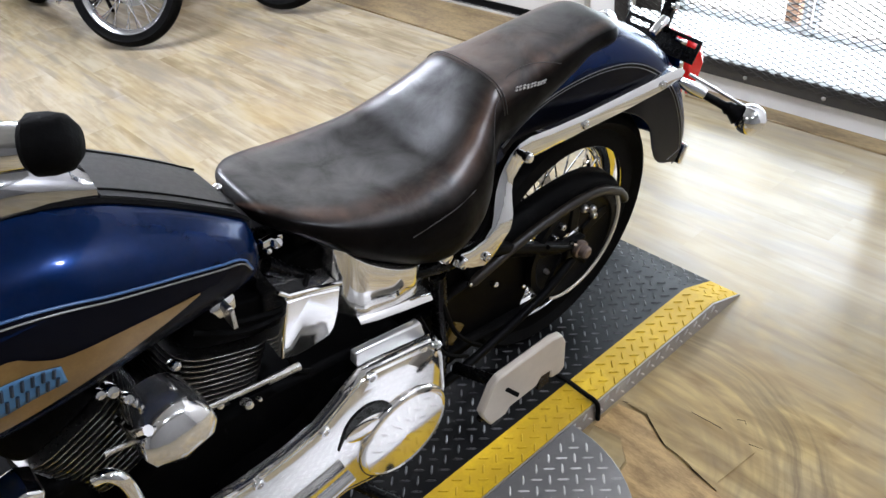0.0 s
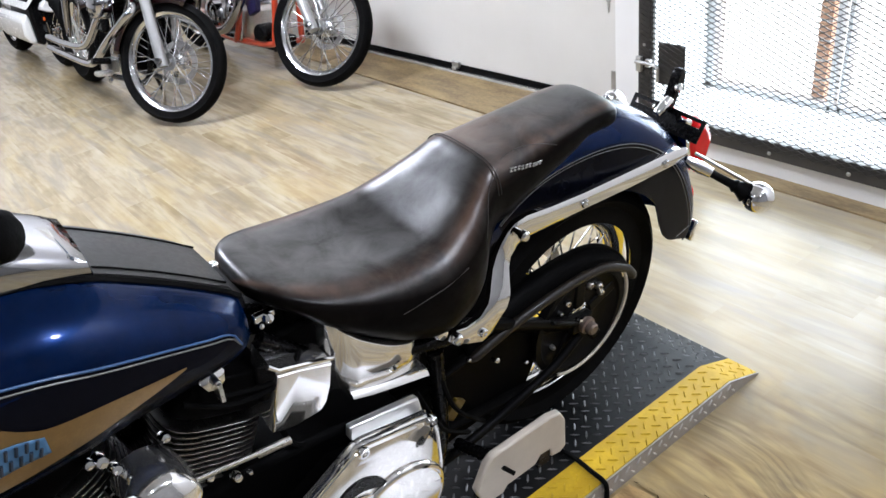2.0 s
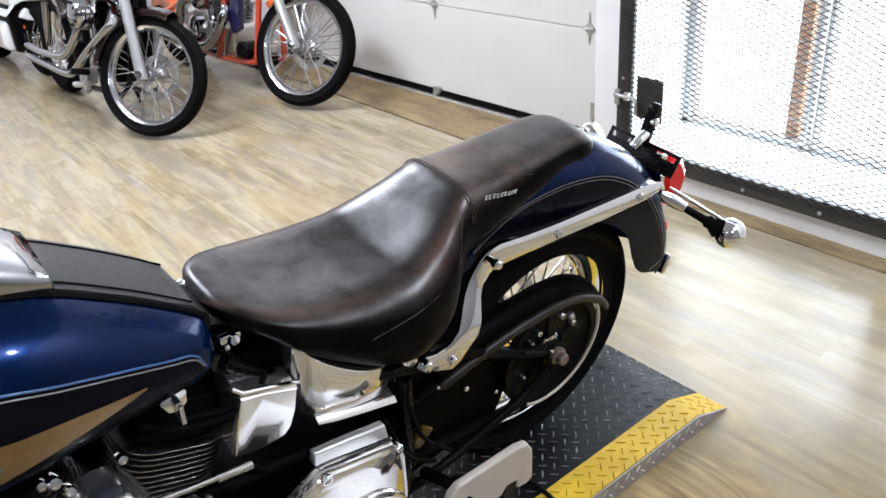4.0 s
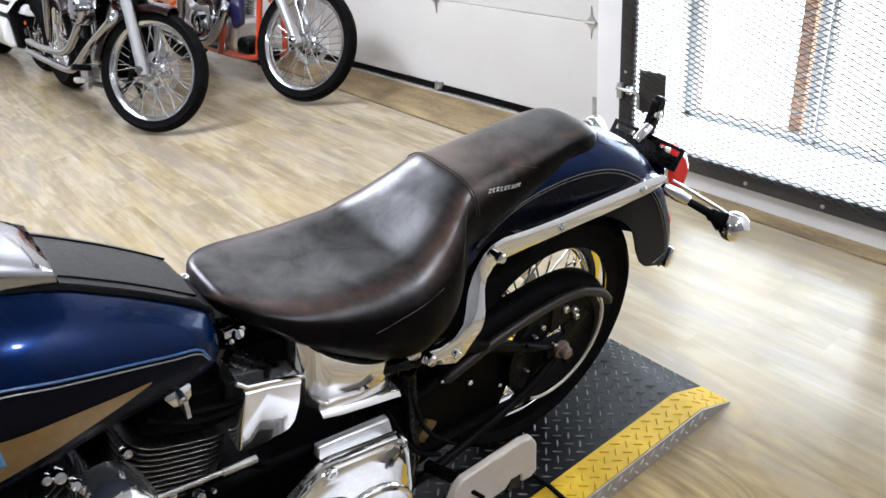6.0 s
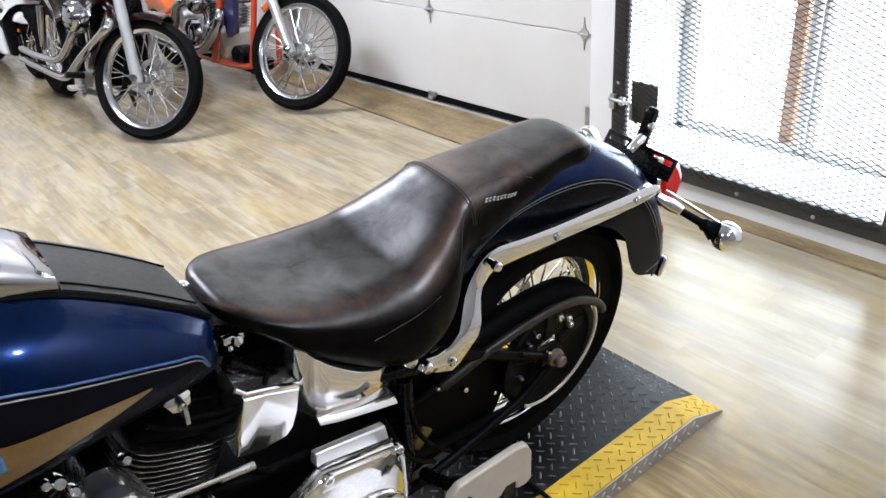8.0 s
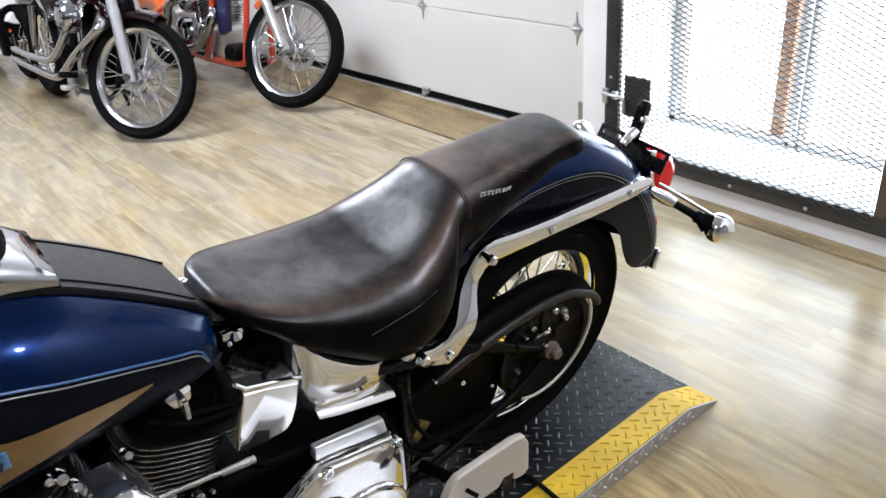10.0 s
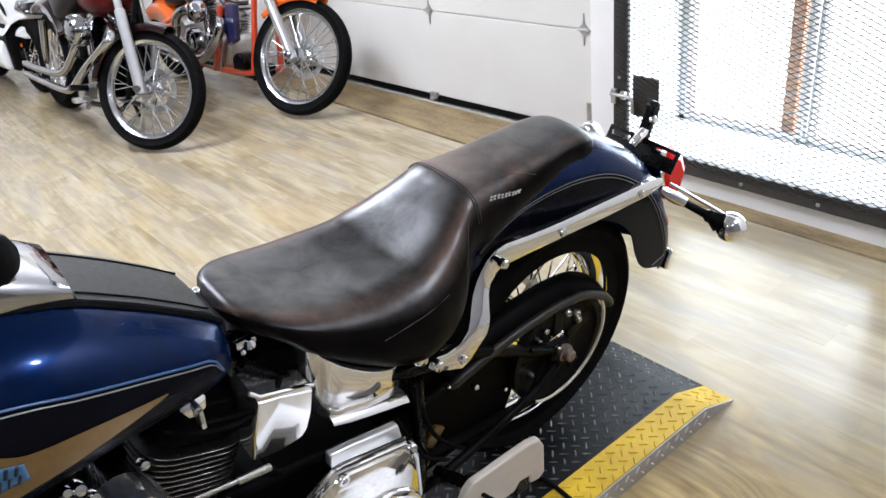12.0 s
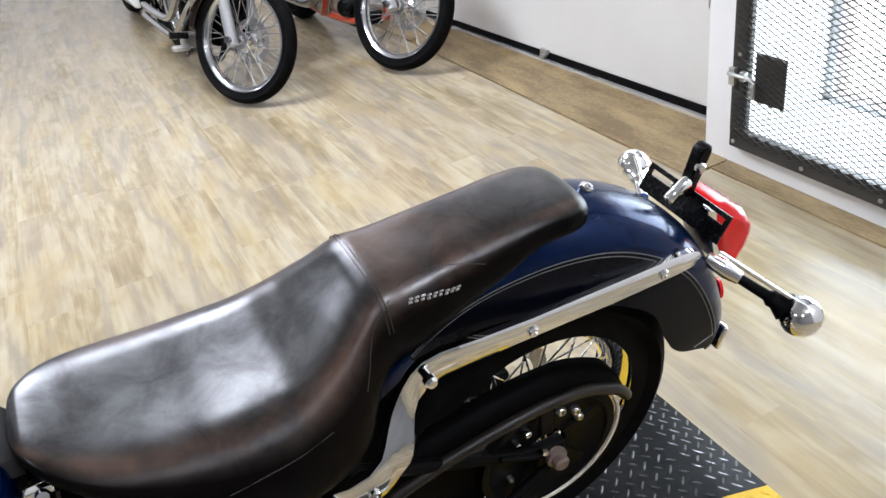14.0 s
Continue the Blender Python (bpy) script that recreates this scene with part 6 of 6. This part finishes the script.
for s in (-1, 1):
    part("frame_tube", G().tube(smooth_path([(-1.60, 0, 0.98), (-1.57, s * 0.06, 0.70), (-1.55, s * 0.09, 0.28), (-1.48, s * 0.10, 0.19), (-0.9, s * 0.11, 0.17), (-0.5, s * 0.13, 0.25), (-0.30, s * 0.14, 0.33)]), 0.019, 12), REDFRAME, org, "red painted frame tube")
    part("frame_tube", G().tube(smooth_path([(-1.60, 0, 1.02), (-1.2, s * 0.06, 0.76), (-0.88, s * 0.09, 0.60), (-0.55, s * 0.11, 0.47), (-0.28, s * 0.13, 0.36)]), 0.020, 12), ORANGE, org, "orange painted frame tube")
part("oil_pipe", G().tube(smooth_path([(-1.26, 0.14, 0.58), (-1.24, 0.15, 0.42), (-1.14, 0.14, 0.22), (-1.08, 0.13, 0.17)]), 0.019, 12), REDFRAME, org, "red painted side tube")
part("fuel_tank", G().loft([[Vector((u, hw * math.cos(a), mid + hh * math.sin(a))) for a in (2 * math.pi * k / 24 for k in range(24))] for u, hw, mid, hh in ((-1.58, 0.04, 1.02, 0.04), (-1.46, 0.13, 0.97, 0.09), (-1.25, 0.15, 0.90, 0.10), (-1.05, 0.09, 0.82, 0.07), (-0.98, 0.03, 0.78, 0.04))]), ORANGE, org, "orange fuel tank", angle=80)
part("seat", G().loft([[Vector((u, hw * math.copysign(abs(math.cos(a)) ** 0.6, math.cos(a)), mid + hh * math.sin(a))) for a in (2 * math.pi * k / 24 for k in range(24))] for u, hw, mid, hh in ((-0.62, 0.06, 0.58, 0.03), (-0.52, 0.12, 0.56, 0.045), (-0.38, 0.13, 0.56, 0.055), (-0.26, 0.10, 0.59, 0.05), (-0.20, 0.05, 0.61, 0.03))]), LEATHER, org, "black solo seat", angle=80)
part("rear_fender", G().loft([[Vector((-0.18 + 1.15 * r * math.cos(radians(d)), v, 0.20 + r * math.sin(radians(d)))) for v, r in ((-0.13, 0.20), (-0.125, 0.29), (-0.07, 0.335), (0, 0.345), (0.07, 0.335), (0.125, 0.29), (0.13, 0.20))] for d in range(15, 151, 6)], cap=False, closed=False), ORANGE, org, "orange tail and rear fender", solid=0.004)
engine_block(org, -1.05, 0.29, DIMCHROME, SATINMETAL)
part("primary_belt_cover", G().lathe([(0.0, 0.03), (0.07, 0.028), (0.10, 0.012), (0.10, -0.04), (0.0, -0.04)], (-0.78, 0.13, 0.30), (0, 1, 0), 24), DIMCHROME, org, "round chrome cover")
part("intake", G().tube(smooth_path([(-1.02, 0.06, 0.60), (-0.95, 0.13, 0.58), (-0.88, 0.17, 0.60)]), 0.030, 14), DIMCHROME, org, "chrome intake pipe")
part("magneto", G().lathe([(0.0, 0.10), (0.035, 0.095), (0.045, 0.07), (0.045, 0.0), (0.03, -0.02), (0.0, -0.02)], (-1.24, 0.07, 0.50), (-0.5, 0.3, 1), 20), DIMCHROME, org)
part("oil_tank", G().lathe([(0.0, 0.11), (0.06, 0.105), (0.085, 0.08), (0.085, -0.08), (0.06, -0.105), (0.0, -0.11)], (-0.62, 0.02, 0.38), (0, 1, 0), 24), SATINMETAL, org, "round oil tank")
part("air_cleaner", G().lathe([(0.0, 0.04), (0.05, 0.036), (0.07, 0.0), (0.07, -0.05), (0.0, -0.05)], (-0.98, 0.18, 0.52), (0, 1, 0), 28), DIMCHROME, org)
for pts in ([(-1.20, 0.11, 0.52), (-1.30, 0.17, 0.46), (-1.22, 0.19, 0.34), (-1.05, 0.20, 0.24), (-0.7, 0.21, 0.22), (-0.25, 0.22, 0.24)], [(-0.92, 0.11, 0.50), (-0.84, 0.18, 0.52), (-0.74, 0.20, 0.47), (-0.70, 0.205, 0.36), (-0.60, 0.21, 0.31), (-0.25, 0.22, 0.32)]):
    part("exhaust_pipe", G().tube(smooth_path(pts), 0.031, 12, cap=False), DIMCHROME, org, "chrome exhaust pipe", solid=0.003)
part("oil_filter", G().lathe([(0.0, 0), (0.05, 0), (0.052, 0.02), (0.052, 0.10), (0.04, 0.115), (0.0, 0.115)], (-1.40, 0.04, 0.26), (-0.4, 1, 0), 20), BLACK, org, "black oil filter")
part("front_cover", G().box((-1.38, 0, 0.19), (0.22, 0.20, 0.08)), BLACK, org, bevel=0.02)
part("side_panel", G().prism([(-1.42, 0.60), (-1.30, 0.60), (-1.27, 0.42), (-1.30, 0.34), (-1.40, 0.38)], 0.09, 0.13), DARKBLUE, org, "dark blue panel on the down tube", bevel=0.01)
part("handlebar", G().tube(smooth_path([(-1.28, -0.36, 1.24), (-1.45, -0.28, 1.26), (-1.56, 0, 1.14), (-1.45, 0.28, 1.26), (-1.28, 0.36, 1.24)]), 0.0125, 10), DIMCHROME, org)
part("side_stand", G().tube([(-1.05, -0.12, 0.17), (-0.95, -0.22, 0.03)], 0.012, 8), BLACK, org)

# white touring machine behind, seen nearly head on
bag = thing("motorcycle", "white touring motorcycle with a black-ducted front fairing, partly hidden", "motorcycle", pose(0.13, 6.35, 0, 5, 0, 94), "parked motorcycles")
make_wheel(bag, pose(-0.12, 0.02, 0.26), 0.26, 0.17, 0.14, 24, 0, "rear_wheel")
make_wheel(bag, pose(-1.06, -0.03, 0.26), 0.26, 0.18, 0.12, 24, 0, "front_wheel")


def face(points, u0, u1, shrink=0.92):
    cy, cz = sum(p[0] for p in points) / len(points), sum(p[1] for p in points) / len(points)
    ring = lambda u, k: [Vector((u, cy + (a - cy) * k, cz + (b - cz) * k)) for a, b in points]
    return G().loft([ring(u0, shrink), ring(u0 + 0.02, 1.0), ring(u1, 1.0)])


fairing = part("fairing", face([(0.17, 0.43), (0.12, 0.50), (0.16, 0.60), (0.18, 0.72), (0.05, 0.86), (-0.12, 0.86), (-0.24, 0.70), (-0.24, 0.52), (-0.13, 0.515), (0.04, 0.525), (0.10, 0.50)], -1.10, -0.55), WHITEPAINT, bag, "white upper front fairing", bevel=0.02)
part("leg_shield", face([(0.155, 0.40), (0.14, 0.36), (0.125, 0.18), (0.17, 0.185), (0.205, 0.25), (0.20, 0.35)], -1.02, -0.40), WHITEPAINT, bag, "white lower fairing", bevel=0.015)
part("duct", face([(0.135, 0.50), (0.04, 0.53), (-0.13, 0.515), (-0.20, 0.495), (-0.20, 0.30), (0.02, 0.30), (0.05, 0.24), (0.09, 0.165), (0.13, 0.18), (0.145, 0.38)], -1.06, -0.60), BLACK, bag, "black fairing duct", bevel=0.012)
part("duct_panel", face([(0.082, 0.42), (0.06, 0.46), (0.03, 0.48), (-0.05, 0.463), (-0.14, 0.45), (-0.125, 0.36), (-0.04, 0.385), (0.03, 0.395)], -1.10, -1.03, 0.9), WHITEPAINT, bag, "white inner duct panel", bevel=0.008)
part("reflector", G().box((-1.085, 0.063, 0.355), (0.012, 0.010, 0.022)), ORANGE, bag)
part("chrome_strip", G().tube([(-1.09, 0.055, 0.33), (-1.09, 0.045, 0.21)], 0.006, 8), DIMCHROME, bag)
part("headlamp", face([(0.06, 0.60), (-0.02, 0.565), (-0.20, 0.56), (-0.22, 0.62), (-0.10, 0.66), (0.03, 0.66)], -1.13, -1.05, 0.85), DIMCHROME, bag, "wide chrome headlamp", bevel=0.015)
part("headlamp_trim", face([(0.0, 0.565), (-0.10, 0.545), (-0.22, 0.545), (-0.22, 0.565), (-0.05, 0.575)], -1.14, -1.06), DIMCHROME, bag)
part("intake", face([(0.155, 0.66), (0.13, 0.58), (0.115, 0.56), (0.12, 0.62), (0.14, 0.68)], -1.12, -1.06), GUARD, bag)
part("seat", G().loft([[Vector((u, hw * math.copysign(abs(math.cos(a)) ** 0.6, math.cos(a)), mid + hh * math.sin(a))) for a in (2 * math.pi * k / 24 for k in range(24))] for u, hw, mid, hh in ((-0.60, 0.08, 0.60, 0.04), (-0.45, 0.16, 0.58, 0.07), (-0.20, 0.16, 0.60, 0.07), (0.05, 0.12, 0.64, 0.05), (0.15, 0.08, 0.65, 0.03))]), LEATHER, bag, "black touring seat", angle=80)
part("tail_body", G().loft([[Vector((u, hw * math.copysign(abs(math.cos(a)) ** 0.7, math.cos(a)), mid + hh * math.sin(a))) for a in (2 * math.pi * k / 24 for k in range(24))] for u, hw, mid, hh in ((-0.62, 0.13, 0.42, 0.15), (-0.40, 0.15, 0.46, 0.13), (-0.10, 0.13, 0.54, 0.08), (0.15, 0.09, 0.60, 0.05), (0.26, 0.04, 0.63, 0.02))]), WHITEPAINT, bag, "white tail body", angle=80)
part("muffler", G().tube([(-0.45, 0.13, 0.20), (-0.25, 0.15, 0.24), (-0.22, 0.15, 0.245), (0.22, 0.16, 0.37), (0.26, 0.16, 0.38)], [0.026, 0.030, 0.055, 0.060, 0.040], 18), SATINMETAL, bag, "satin steel muffler")
part("frame", G().box((-0.55, 0, 0.28), (0.70, 0.16, 0.14)), SATINBLACK, bag, bevel=0.03)
part("fork_leg", G().tube([(-1.06, 0.06, 0.26), (-0.96, 0.06, 0.50)], 0.022, 10).tube([(-1.06, -0.12, 0.26), (-0.96, -0.12, 0.50)], 0.022, 10), BLACK, bag)
part("side_stand", G().tube([(-0.55, -0.08, 0.22), (-0.48, -0.20, 0.02)], 0.012, 8), BLACK, bag)


# ---- floor planks ----
plank_me = {}
PW, PL = 0.1525, 0.914
rnd = random.Random(4)
for length in (PL, 0.5, 0.3):
    g = G()
    x, y, e = PW / 2, length / 2, 0.0004
    g.loft([[Vector((-x, -y, -0.003)), Vector((x, -y, -0.003)), Vector((x, y, -0.003)), Vector((-x, y, -0.003))], [Vector((-x, -y, -0.0001)), Vector((x, -y, -0.0001)), Vector((x, y, -0.0001)), Vector((-x, y, -0.0001))], [Vector((-x + e, -y + e, 0)), Vector((x - e, -y + e, 0)), Vector((x - e, y - e, 0)), Vector((-x + e, y - e, 0))]])
    plank_me[length] = g.mesh("plank", PLANK, 1)
count = 0
for i in range(20):
    px = 1.335 - (i + 0.5) * PW
    y = -1.75 - rnd.uniform(0, 0.9)
    while y < 7.3 and count < 298:
        if y + PL > -1.8:
            part("plank", plank_me[PL], PLANK, floor_slab, at=pose(px, y + PL / 2, 0.0005))
            count += 1
        y += PL
